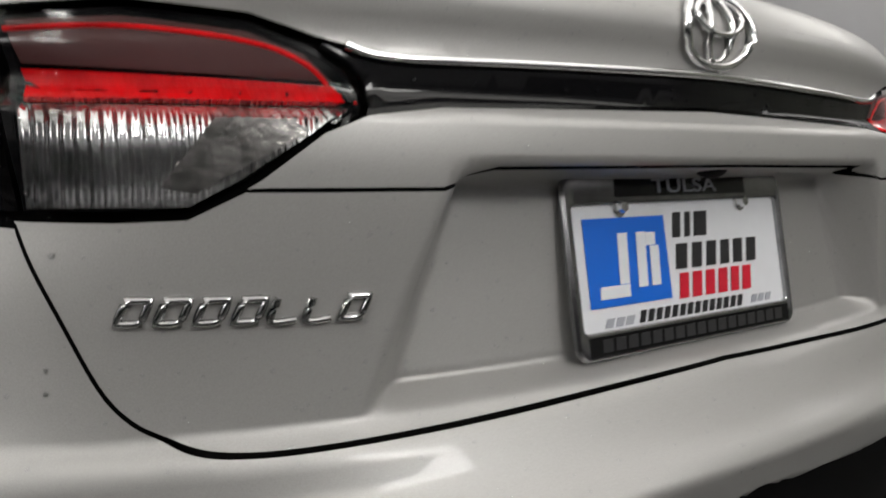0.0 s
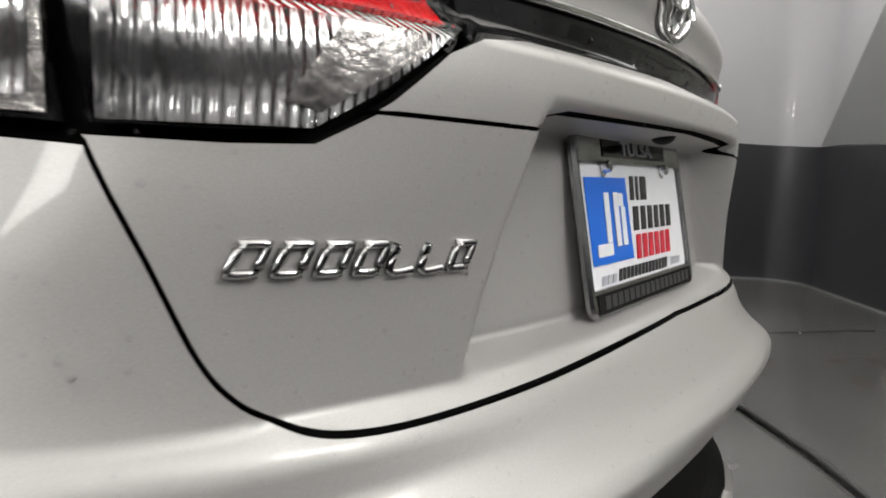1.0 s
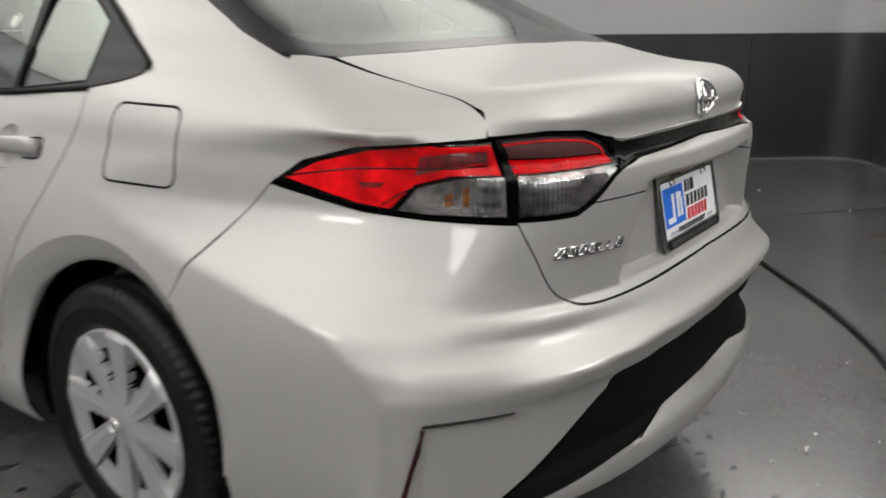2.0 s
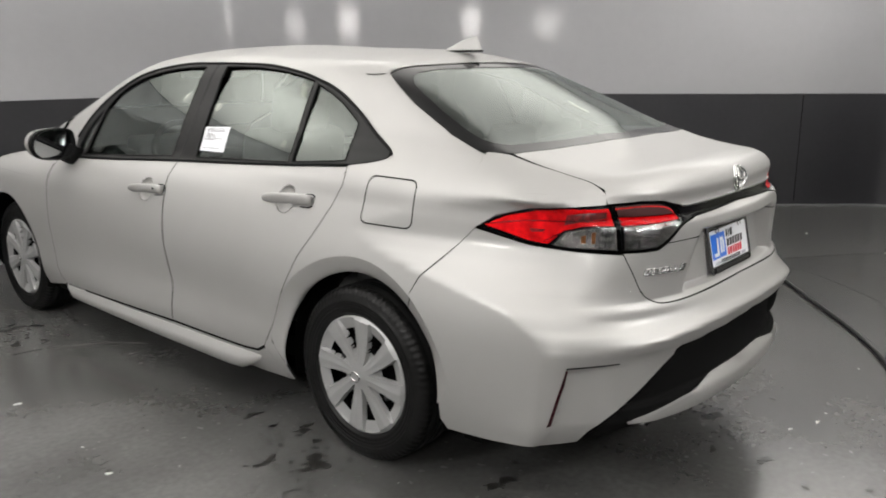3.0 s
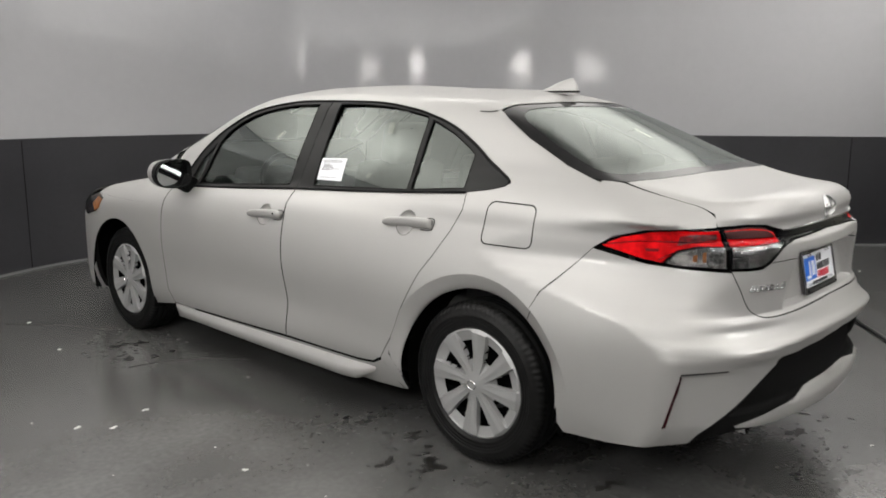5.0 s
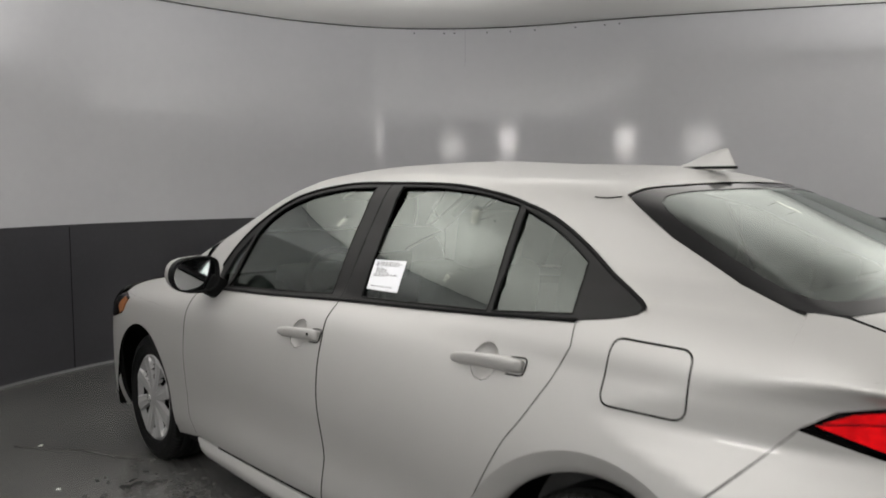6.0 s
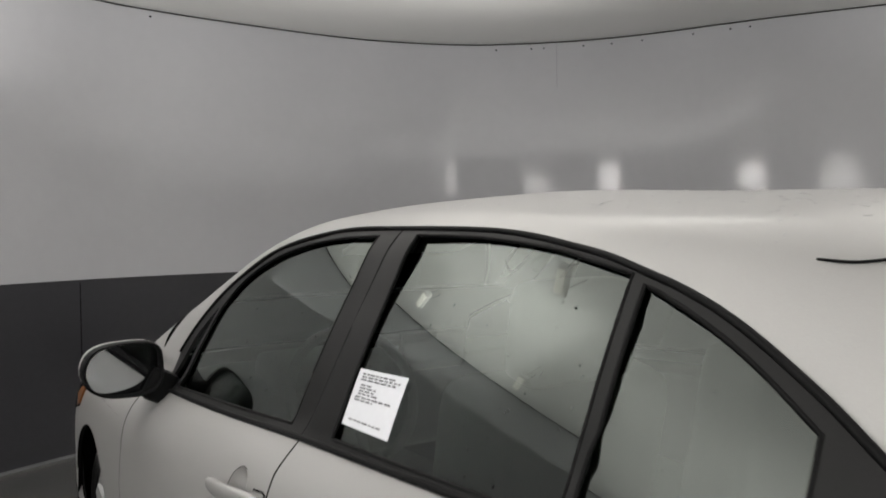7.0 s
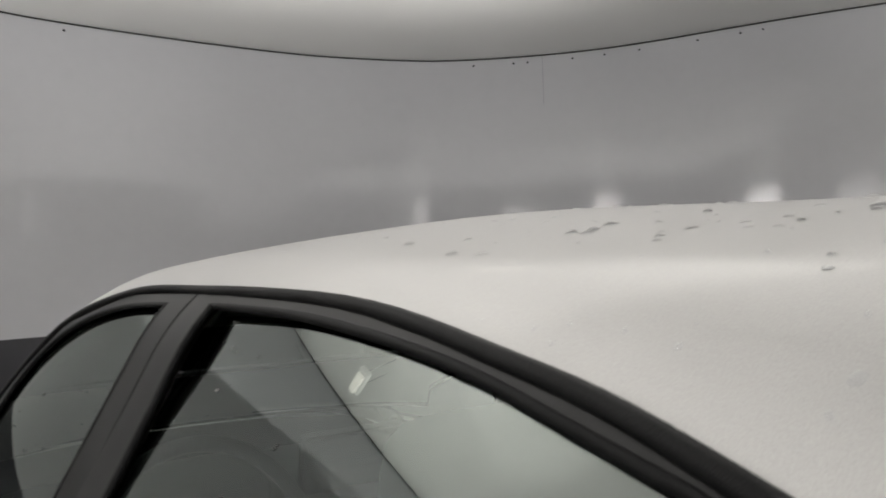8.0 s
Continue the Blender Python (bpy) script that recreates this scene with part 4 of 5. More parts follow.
CLEAR_I = T3((-0.577, -0.838, 0.903), (-0.381, -0.918, 0.9055), (-0.405, -0.916, 0.884), (-0.457, -0.917, 0.853), (-0.49, -0.904, 0.8335), (-0.576, -0.842, 0.8315))
for m in (1, -1):
    g = lambda poly: [(m * u, z) for u, z in poly]
    side_lamp = panel("tail_lamp", [("C", g(OUTER), [], 0.012)], BLACK_GLOSS, car, "wrap-round red and clear tail lamp", lift=-0.007)[0]
    lid_lamp = panel("boot_lamp", [("C", g(INNER), [], 0.012)], BLACK_GLOSS, car, "red and clear inner lamp on the boot lid", lift=-0.007)[0]
    for poly, nm, mat, up, own in ((RED_O, "red_lens", RED, -0.003, side_lamp), (CLEAR_O, "reflector_bowl", LAMP_SMOKE, -0.0055, side_lamp),
                                   (SMOKE_I, "smoked_lens", RED_DARK, -0.0035, lid_lamp), (BAR_I, "light_strip", RED_BAR, -0.004, lid_lamp), (CLEAR_I, "reflector_bowl", LAMP_CHROME, -0.0055, lid_lamp)):
        panel(nm, [("C", g(poly), [], 0.010)], mat, own, lift=up, gap=0.0, edge=0.006)
    for poly, own in ((OUTER, side_lamp), (INNER, lid_lamp)):
        panel("clear_cover", [("C", g(poly), [], 0.014)], CLEAR, own, lift=0.001, gap=0.003, edge=0.0)
    cell = T3((-0.656, -0.699, 0.928), (-0.63, -0.755, 0.936), (-0.606, -0.80, 0.940), (-0.606, -0.80, 0.921), (-0.628, -0.752, 0.914), (-0.668, -0.698, 0.898))
    panel("dark_cell", [("C", g(cell), [], 0.008)], RED_CELL, side_lamp, "dark ribbed cell behind the red lens", lift=-0.002, gap=0.0, edge=0.004)
    at = lambda f, z: (-0.664 + 0.067 * f, -0.722 - 0.103 * f, z)
    panel("fluted_reflector", [("C", g(T3(at(0.64, 0.892), at(0.97, 0.897), at(0.97, 0.840), at(0.62, 0.840))), [], 0.008)], LAMP_CHROME, side_lamp, "bright fluted reflector", lift=-0.004, gap=0.0, edge=0.004)
    for f0, f1, z0, z1 in ((0.22, 0.32, 0.850, 0.868), (0.46, 0.54, 0.850, 0.878)):
        panel("amber_bulb", [("C", g(T3(at(f0, z1), at(f1, z1 + 0.004), at(f1, z0), at(f0, z0))), [], 0.008)], AMBER, side_lamp, "amber bulb behind clear cover", lift=-0.0035, gap=0.0, edge=0.006)
    cone = T3((-0.47, -0.905, 0.893), (-0.42, -0.915, 0.893), (-0.408, -0.915, 0.884), (-0.456, -0.916, 0.860), (-0.486, -0.905, 0.842), (-0.505, -0.895, 0.846))
    panel("dark_cone", [("C", g(cone), [], 0.008)], LAMP_SMOKE, lid_lamp, "dark ribbed bowl round the bulb", lift=-0.0045, gap=0.0, edge=0.004)
    cell = T3((-0.703, -0.603, 0.884), (-0.688, -0.648, 0.885), (-0.691, -0.641, 0.876), (-0.702, -0.607, 0.874))
    panel("dark_cell", [("C", g(cell), [], 0.008)], RED_CELL, side_lamp, lift=-0.002, gap=0.0, edge=0.004)
    for row in ([(-0.735, -0.46, 0.886), (-0.703, -0.584, 0.905), (-0.672, -0.68, 0.909), (-0.64, -0.74, 0.911), (-0.606, -0.80, 0.916)],
                [(-0.606, -0.81, 0.902), (-0.639, -0.761, 0.894), (-0.672, -0.692, 0.876), (-0.69, -0.643, 0.848)]):
        p = chart("C", spline(g(T3(*row)), 6))
        v, f = tube(p - normal(p) * 0.002, 0.0016, 6)
        raw("lens_rib", v, f, REFLECTOR_RED, side_lamp)
    # bright red outline in the smoked lens
    p = chart("C", spline(g([(u, z - 0.006) for u, z in SMOKE_I[:5]]), 6))
    v, f = tube(p - normal(p) * 0.004, 0.0020, 6)
    raw("red_outline", v, f, RED, lid_lamp)

# flared lips of the rear wheel arches, turned in under a crease
angles = np.linspace(-6, 178, 74)
rows = []
for r, fall in ((0.4235, 0.0), (0.4215, 0.0008), (0.405, 0.0115), (0.388, 0.0230), (0.370, 0.0350), (0.364, 0.0400), (0.3635, 0.050)):
    fade = np.clip((angles + 6) / 45, 0, 1) * np.clip((178 - angles) / 26, 0, 1)
    rows.append((r, fall * fade + (0.0 if r > 0.37 else (0.37 - r) * 0.5)))
verts, faces = [], []
for r, fall in rows:
    # the ring narrows to nothing at its two ends
    width = np.clip((angles + 6) / 14, 0, 1) * np.clip((178 - angles) / 10, 0, 1)
    rr = 0.364 + (r - 0.364) * np.where(r > 0.364, width, 1.0)
    p = chart("L", np.stack([-0.008 + rr * np.cos(np.radians(angles)), 0.31 + rr * np.sin(np.radians(angles))], 1))
    p[:, 0] += fall
    verts += [tuple(q) for q in p]
m = len(angles)
faces = [(j * m + k, j * m + k + 1, j * m + m + k + 1, j * m + m + k) for j in range(len(rows) - 1) for k in range(m - 1)]
for s in (1, -1):
    ob = raw("arch_flare", [(s * x, y, z) for x, y, z in verts], [q[::-1] for q in faces] if s == 1 else faces, PAINT, car, "silver flared lip of the wheel arch")
    ob.data.set_sharp_from_angle(angle=radians(35))
    seam_line = [(s * verts[j * m + 53][0] - s * 0.0006, verts[j * m + 53][1], verts[j * m + 53][2]) for j in range(6)]
    v, f = tube(seam_line, 0.0015, 6)
    raw("bumper_joint", v, f, SHADOW_BLACK, car)

# dark shell behind the panel gaps
panel("inner_shell", [("N", flip([(0.0, 0.22), (0.92, 0.22), (0.92, 0.5), (0.90, 0.72), (0.75, 0.80), (0.5, 0.84), (0.0, 0.85)]))], SHADOW_BLACK, car, lift=-0.03, edge=0, step=0.05, gap=0)
panel("inner_shell", [("L", [(3.0, 0.2), (3.05, 0.78), (2.3, 0.86), (1.13, 0.92), (0.15, 0.97), (-0.42, 0.97), (-0.55, 0.85), (-0.5, 0.2), (-0.43, 0.2)] + arc(-0.008, 0.44, 195, -15, 20) + [(0.44, 0.2), (2.26, 0.2)] + arc(2.70, 0.42, 195, -15, 20))],
      SHADOW_BLACK, car, both=True, lift=-0.02, edge=0, step=0.05, gap=0)
panel("inner_shell", [("C", [(-1.0, 0.24), (-0.66, 0.27), (-0.55, 0.32), (0.55, 0.32), (0.66, 0.27), (1.0, 0.24), (0.95, 0.62), (0.80, 0.86), (0.62, 0.98), (-0.62, 0.98), (-0.80, 0.86), (-0.95, 0.62)])], SHADOW_BLACK, car, lift=-0.028, edge=0, step=0.03, gap=0)
panel("inner_shell", [("T", [(-0.62, -0.42), (0.62, -0.42), (0.56, -0.75), (0.45, -0.84), (-0.45, -0.84), (-0.56, -0.75)])], SHADOW_BLACK, car, lift=-0.02, edge=0, step=0.05, gap=0)
bm = bmesh.new()
box(bm, (0, 1.38, 0.25), (1.36, 3.9, 0.10), 0.03)
part("underbody", bm, SHADOW_BLACK, car, "black underbody")
for cy in (0.0, 2.7):
    for s in (-1, 1):
        prof = [(0.40, s * 0.55), (0.40, s * 0.80), (0.381, s * 0.866)] if cy else [(0.02, s * 0.50), (0.384, s * 0.50), (0.384, s * 0.775), (0.370, s * 0.805)]
        v, f = lathe(prof, 48)
        keep = [q for q in f if all(v[i][2] > -0.12 for i in q)]
        v = [(a, b + cy, c + 0.31) for a, b, c in v]
        raw("wheel_liner", v, keep, SHADOW_BLACK, car)
        v, f = lathe([(0.0, s * 0.56), (0.40, s * 0.56)], 32)
        raw("wheel_liner", [(a, b + cy, max(c + 0.31, 0.16)) for a, b, c in v], f, SHADOW_BLACK, car)

v, f = lathe([(0.026, -0.07), (0.028, -0.07), (0.0285, 0.06), (0.0255, 0.06), (0.0255, -0.06), (0.0, -0.06)], 24)
raw("exhaust_pipe", [(-0.40 + b, -0.79 + a, 0.262 + c) for a, b, c in v], f, CHROME, car, "bright exhaust tip under the bumper")

# ---- wheels ----
def wheel_cover_mesh():
    rs = [0.0, 0.012, 0.024, 0.034, 0.044, 0.055, 0.066, 0.076, 0.086, 0.090, 0.10, 0.11, 0.12, 0.13, 0.14, 0.148, 0.154, 0.160, 0.172, 0.182, 0.190, 0.1925, 0.198, 0.203, 0.206]
    n = 288
    turned = lambda a, r: abs((a + 30 * (r - 0.1) + 22.5) % 45 - 22.5)
    pocket = lambda r: 22.5 - math.degrees((0.0222 + 0.12 * (r - 0.08)) / max(r, 0.03))
    verts, faces = [], []
    for r in rs:
        for k in range(n):
            a = 360.0 * k / n
            off = 22.5 - turned(a, r)
            h = 0.016 * math.exp(-(r / 0.05) ** 2) - 0.012 * (1 - r / 0.2)
            ramp = min(1.0, max(0.0, (r - 0.035) / 0.05))
            h += 0.0035 * ramp * max(0.0, 1 - (22.5 - off) / 7.0)
            if off < pocket(r) and 0.05 < r < 0.1975:
                h -= (0.020 - 0.014 * max(0.0, (r - 0.15) / 0.048)) * ramp
            if r > 0.193:
                h -= 0.012 * (r - 0.193) / 0.013
            verts.append((-h, 1.05 * r * math.cos(radians(a)), 1.05 * r * math.sin(radians(a))))
    for i in range(len(rs) - 1):
        for k in range(n):
            a, r = 360.0 * (k + 0.5) / n, (rs[i] + rs[i + 1]) / 2
            if 0.092 < r < 0.159 and 22.5 - turned(a, r) < pocket(r) - 0.6:
                continue
            l = (k + 1) % n
            faces.append((i * n + k, i * n + l, (i + 1) * n + l, (i + 1) * n + k))
    return verts, faces


def tyre_mesh():
    prof = [(0.196, -0.080), (0.212, -0.086), (0.224, -0.094), (0.229, -0.0985), (0.234, -0.095), (0.240, -0.0965), (0.2425, -0.0990), (0.245, -0.0967), (0.252, -0.0985), (0.2545, -0.1010), (0.257, -0.0987), (0.262, -0.1005), (0.266, -0.1045), (0.271, -0.0995), (0.288, -0.097), (0.300, -0.091), (0.309, -0.083),
            (0.3155, -0.068), (0.311, -0.056), (0.311, -0.052), (0.317, -0.048), (0.3175, -0.02), (0.311, -0.016), (0.311, -0.010), (0.3175, -0.006)]
    prof = prof + [(r, -w) for r, w in reversed(prof)]
    n = 320
    v, f = lathe(prof, n)
    m = len(prof)
    out = []
    for i, (x, y, z) in enumerate(v):
        k, j = i // m, i % m
        r = math.hypot(y, z)
        if (j in (15, 16, 17) or j in (m - 16, m - 17, m - 18)) and k % 4 == 0:
            s = (r - 0.0055) / r
            y, z = y * s, z * s
        out.append((x, y, z))
    return out, f


cover_v, cover_f = wheel_cover_mesh()
tyre_v, tyre_f = tyre_mesh()
for x, y, s, spin in ((-0.732, 0.0, 1, 8), (-0.735, 2.70, 1, 27), (0.732, 0.0, -1, 0), (0.735, 2.70, -1, 0)):
    c, d = math.cos(radians(spin)), math.sin(radians(spin))
    put = lambda q: [(x + s * a, y + 0.98 * (b * c - e * d), 0.3130 + 0.98 * (b * d + e * c)) for a, b, e in q]
    way = (lambda f: f) if s == 1 else (lambda f: [tuple(reversed(q)) for q in f])
    dv, df = lathe([(0.0, -0.030), (0.13, -0.030), (0.135, -0.02), (0.175, 0.0), (0.205, 0.0), (0.205, 0.08)], 40)
    wh = raw("wheel", put(dv), way(df), SHADOW_BLACK, car, "dark brake disc and steel wheel behind the cover")
    raw("tyre", put(tyre_v), way(tyre_f), RUBBER, wh, "worn wet black tyre")
    cover = raw("wheel_cover", put([(a - 0.097, b, e) for a, b, e in cover_v]), way(cover_f), COVER_SILVER, wh, "silver eight-spoke plastic wheel cover")
    cover.data.set_sharp_from_angle(angle=radians(24))
    ev, ef = tube([(-0.112, 0.021 * math.cos(t), 0.016 * math.sin(t)) for t in np.linspace(0, 2 * math.pi, 24, endpoint=False)], 0.0028, 6, True)
    raw("hub_badge", put(ev), way(ef), CHROME, wh, "small oval chrome badge")
    for q in range(5):
        a = 2 * math.pi * q / 5
        nv, nf = lathe([(0.0, -0.05), (0.008, -0.05), (0.010, -0.03)], 8)
        raw("wheel_bolt", put([(w, b + 0.115 * math.cos(a), e + 0.115 * math.sin(a)) for w, b, e in nv]), way(nf), GUNMETAL, wh)

# ---- handles, mirrors, antenna, plate ----
def handle(y0, y1, z0, z1, cy, cz, owners):
    """Pull bar in front of a scooped cup."""
    line = np.array([(y0 + (y1 - y0) * t, z0 + (z1 - z0) * t) for t in np.linspace(0, 1, 17)])
    p = chart("L", line)
    n = normal(p)
    t = np.linspace(0, 1, 17)
    off = 0.006 + 0.022 * np.clip(np.sin(math.pi * t), 0, 1) ** 0.6
    c = p + n * off[:, None]
    half = np.interp(t, [0, 0.06, 0.18, 0.35, 0.6, 0.94, 1.0], [0.004, 0.010, 0.0155, 0.018, 0.0185, 0.0200, 0.0165])
    verts, faces = [], []
    for i in range(17):
        for k in range(12):
            a = 2 * math.pi * k / 12
            out = math.copysign(abs(math.cos(a)) ** 0.7, math.cos(a)) * min(0.0125, half[i])
            up = math.copysign(abs(math.sin(a)) ** 0.8, math.sin(a)) * half[i]
            verts.append(c[i] + n[i] * out + np.array((0, 0, 1)) * up)
    for i in range(16):
        for k in range(12):
            l = (k + 1) % 12
            faces.append((i * 12 + k, i * 12 + l, (i + 1) * 12 + l, (i + 1) * 12 + k))
    faces += [tuple(range(11, -1, -1)), tuple(16 * 12 + k for k in range(12))]
    cup_v, cup_f = [], []
    m = 28
    for j, (s, deep) in enumerate(((1.04, 0.0), (0.97, 0.005), (0.86, 0.011), (0.6, 0.0155), (0.02, 0.017))):
        q = chart("L", [(cy + 0.044 * s * math.cos(a), cz + 0.045 * s * math.sin(a)) for a in np.linspace(0, 2 * math.pi, m, endpoint=False)])
        cup_v += list(q - normal(q) * (deep + 0.0005))
        if j:
            cup_f += [((j - 1) * m + k, (j - 1) * m + (k + 1) % m, j * m + (k + 1) % m, j * m + k) for k in range(m)]
    # dark tube drawn as the shade in the gap round the fixed rear end
    gy, gz = y1 - y0, z1 - z0
    loop = [(y0 + gy * q, z0 + gz * q + w) for q, w in ((0.80, 0.0205), (0.90, 0.0215), (0.97, 0.0215), (1.02, 0.016), (1.028, 0.0), (1.02, -0.016), (0.97, -0.0215), (0.90, -0.0215), (0.80, -0.0205))]
    g = chart("L", spline(loop, 4))
    gap_v, gap_f = tube(g + normal(g) * 0.001, 0.0022, 6)
    for own, mir in zip(owners, ((1, 1, 1), (-1, 1, 1))):
        raw("handle_gap_shade", np.array(gap_v) * mir, gap_f, SHADOW_BLACK, own)
        raw("door_handle", np.array(verts) * mir, faces, PAINT, own, "silver pull handle")
        raw("handle_cup", np.array(cup_v) * mir, cup_f, PAINT, own)
    return c[14] + n[14] * 0.0095


key = handle(1.385, 1.142, 0.826, 0.842, 1.268, 0.835, front_door)
handle(0.504, 0.249, 0.868, 0.884, 0.386, 0.879, rear_door)
bm = bmesh.new()
bmesh.ops.create_uvsphere(bm, u_segments=12, v_segments=8, radius=0.006)
bmesh.ops.translate(bm, vec=key, verts=bm.verts)
part("key_lock", bm, BLACK, front_door[0], "dark key hole")

MIRROR_OUT = chaikin([(-1.022, 0.985), (-0.992, 1.050), (-0.90, 1.062), (-0.815, 1.056), (-0.806, 0.99), (-0.812, 0.93), (-0.87, 0.908), (-0.985, 0.918)], 2)
def loft(rings):
    m = len(rings[0])
    verts = [q for r in rings for q in r]
    faces = [(i * m + k, i * m + (k + 1) % m, (i + 1) * m + (k + 1) % m, (i + 1) * m + k) for i in range(len(rings) - 1) for k in range(m)]
    return verts, faces


mid = MIRROR_OUT.mean(0)
for s in (1, -1):
    ringset = [[(s * x, y, z) for x, z in (mid + (MIRROR_OUT - mid) * k)] for y, k in ((1.99, 0.90), (1.955, 0.94), (1.952, 0.975), (1.958, 1.0), (1.99, 1.015))]
    v, f = loft(ringset)
    mir = raw("door_mirror", v, f if s == 1 else [q[::-1] for q in f], BLACK, car, "black door mirror with silver cap")
    v, f = loft([[(s * x, y, z) for x, z in (mid + (MIRROR_OUT - mid) * k)] for y, k in ((1.99, 1.014), (2.02, 1.0), (2.05, 0.93), (2.08, 0.78), (2.098, 0.5), (2.103, 0.05))])
    raw("mirror_cap", v, f if s == 1 else [q[::-1] for q in f], PAINT, mir, "silver mirror cap")
    v, f = loft([[(s * x, 1.972 + 0.22 * (x - mid[0]) - 0.16 * (z - 0.985), z) for x, z in (mid + (MIRROR_OUT - mid) * k)] for k in (0.93, 0.01)])
    raw("mirror_glass", v, f if s == 1 else [q[::-1] for q in f], MIRROR, mir, "mirror glass")
    bm = bmesh.new()
    box(bm, (s * -0.812, 2.005, 0.928), (0.080, 0.07, 0.092), 0.02, Matrix.Rotation(radians(s * 28), 4, "Y"))
    part("mirror_stem", bm, BLACK, mir, "black mirror foot")

fin_rings = []
roof_z = chart("T", [(0.0, 0.22)])[0][2] + 0.008
for h, front, back, w in ((-0.01, 0.318, 0.118, 0.034), (0.006, 0.308, 0.122, 0.031), (0.02, 0.268, 0.126, 0.022), (0.038, 0.225, 0.136, 0.012), (0.050, 0.185, 0.142, 0.006), (0.056, 0.160, 0.146, 0.002)):
    fin_rings.append([((w * math.sin(a) * (0.5 + 0.5 * math.cos(a / 2) ** 2)), (front + back) / 2 + (front - back) / 2 * math.cos(a), roof_z + h) for a in np.linspace(0, 2 * math.pi, 28, endpoint=False)])
base = [[(1.12 * x, 0.212 + 1.05 * (y - 0.212), z + dz) for x, y, z in fin_rings[0]] for dz in (0.004, 0.0125)]
v, f = loft(base)
raw("antenna_gasket", v, f, BLACK, car, "thin black gasket under the antenna")
v, f = loft(fin_rings)
raw("shark_fin_antenna", v, f + [tuple(len(v) - 28 + k for k in range(28))], PAINT, car, "silver shark-fin antenna on the roof")

# number plate with its frame, in the plane of the recess
plate = thing("number_plate", "white dealer plate with blue square in a dark metal frame", "number plate", at=(0, 0, 0))
PM = Matrix.Translation((-0.003, -0.9225, 0.770)) @ Matrix.Rotation(radians(90 - 12.0), 4, "X") @ Matrix.Diagonal((1.05, 1.03, 1, 1))
def plate_part(name, bm, mat, parent, label="", smooth=False):
    bmesh.ops.transform(bm, matrix=PM, verts=bm.verts)
    return part(name, bm, mat, parent, label, smooth)


def flat(u0, v0, u1, v1, mat, name, parent, lift, slant=0.0, label=""):
    bm = bmesh.new()
    bm.faces.new([bm.verts.new(q) for q in ((u0, v0, lift), (u1, v0, lift), (u1 + slant, v1, lift), (u0 + slant, v1, lift))])
    ext = bmesh.ops.extrude_face_region(bm, geom=list(bm.faces))
    bmesh.ops.translate(bm, vec=(0, 0, -0.0006), verts=[q for q in ext["geom"] if isinstance(q, bmesh.types.BMVert)])
    return plate_part(name, bm, mat, parent, label)


bm = bmesh.new()
box(bm, (0, 0, 0.0), (0.302, 0.150, 0.002), 0.0006)
plate_part("plate_card", bm, WHITE_CARD, plate, "white plate card")
def round_rect(hx, hy, r, z, up=0.0):
    return [(sx * (hx - r) + r * math.cos(radians(q + g)), up + sy * (hy - r) + r * math.sin(radians(q + g)), z)
            for sx, sy, q in ((1, 1, 0), (-1, 1, 90), (-1, -1, 180), (1, -1, 270)) for g in (0, 22.5, 45, 67.5, 90)]


bm = bmesh.new()
loops = [[bm.verts.new(q) for q in ring] for ring in (round_rect(0.158, 0.080, 0.013, -0.001), round_rect(0.1585, 0.0805, 0.0135, 0.003), round_rect(0.1562, 0.0782, 0.012, 0.006),
                                                     round_rect(0.1515, 0.0575, 0.006, 0.006, -0.001), round_rect(0.1495, 0.0555, 0.005, 0.0045, -0.001), round_rect(0.149, 0.055, 0.005, 0.0006, -0.001))]
for r0, r1 in zip(loops, loops[1:]):
    for k in range(20):
        bm.faces.new((r0[k], r0[(k + 1) % 20], r1[(k + 1) % 20], r1[k]))
rim = plate_part("plate_frame", bm, DARK_CHROME, plate, "dark chrome metal frame", True)
rim.data.set_sharp_from_angle(angle=radians(35))
flat(-0.095, 0.060, 0.095, 0.0785, BLACK_GLOSS, "name_strip", plate, 0.0068)
flat(-0.146, -0.0765, 0.146, -0.0595, BLACK, "web_strip", plate, 0.0068)
flat(-0.136, -0.036, -0.030, 0.042, BLUE_INK, "logo_square", plate, 0.0022)
for u0, v0, u1, v1, sl in ((-0.098, -0.0175, -0.086, 0.028, 0.003), (-0.124, -0.029, -0.0865, -0.0180, 0.001), (-0.074, -0.022, -0.062, 0.028, 0.003), (-0.0596, 0.015, -0.0465, 0.027, 0.001), (-0.0565, -0.022, -0.0445, 0.0145, 0.0022)):
    flat(u0, v0, u1, v1, WHITE_CARD, "logo_mark", plate, 0.0032, sl)
def word(u0, v, h, widths, mat, gap=0.004):
    """Unreadable word: a row of slanted bars."""
    u = u0
    for w in widths:
        flat(u, v, u + 0.86 * w, v + h, mat, "print_bar", plate, 0.0022, 0.004)
        u += w + gap


word(-0.020, 0.020, 0.024, (0.013, 0.009, 0.022), BLACK_INK, 0.005)
word(-0.020, -0.010, 0.024, (0.019, 0.017, 0.017, 0.016, 0.017, 0.018), BLACK_INK, 0.005)
word(-0.019, -0.038, 0.024, (0.015, 0.016, 0.016, 0.016, 0.015, 0.016), RED_INK, 0.004)
word(-0.122, -0.054, 0.008, (0.011, 0.011, 0.011), GREY_INK, 0.002)
word(-0.078, -0.054, 0.011, [0.0085] * 14, BLACK_INK, 0.0026)
word(0.090, -0.053, 0.008, (0.010, 0.010, 0.010), GREY_INK, 0.002)
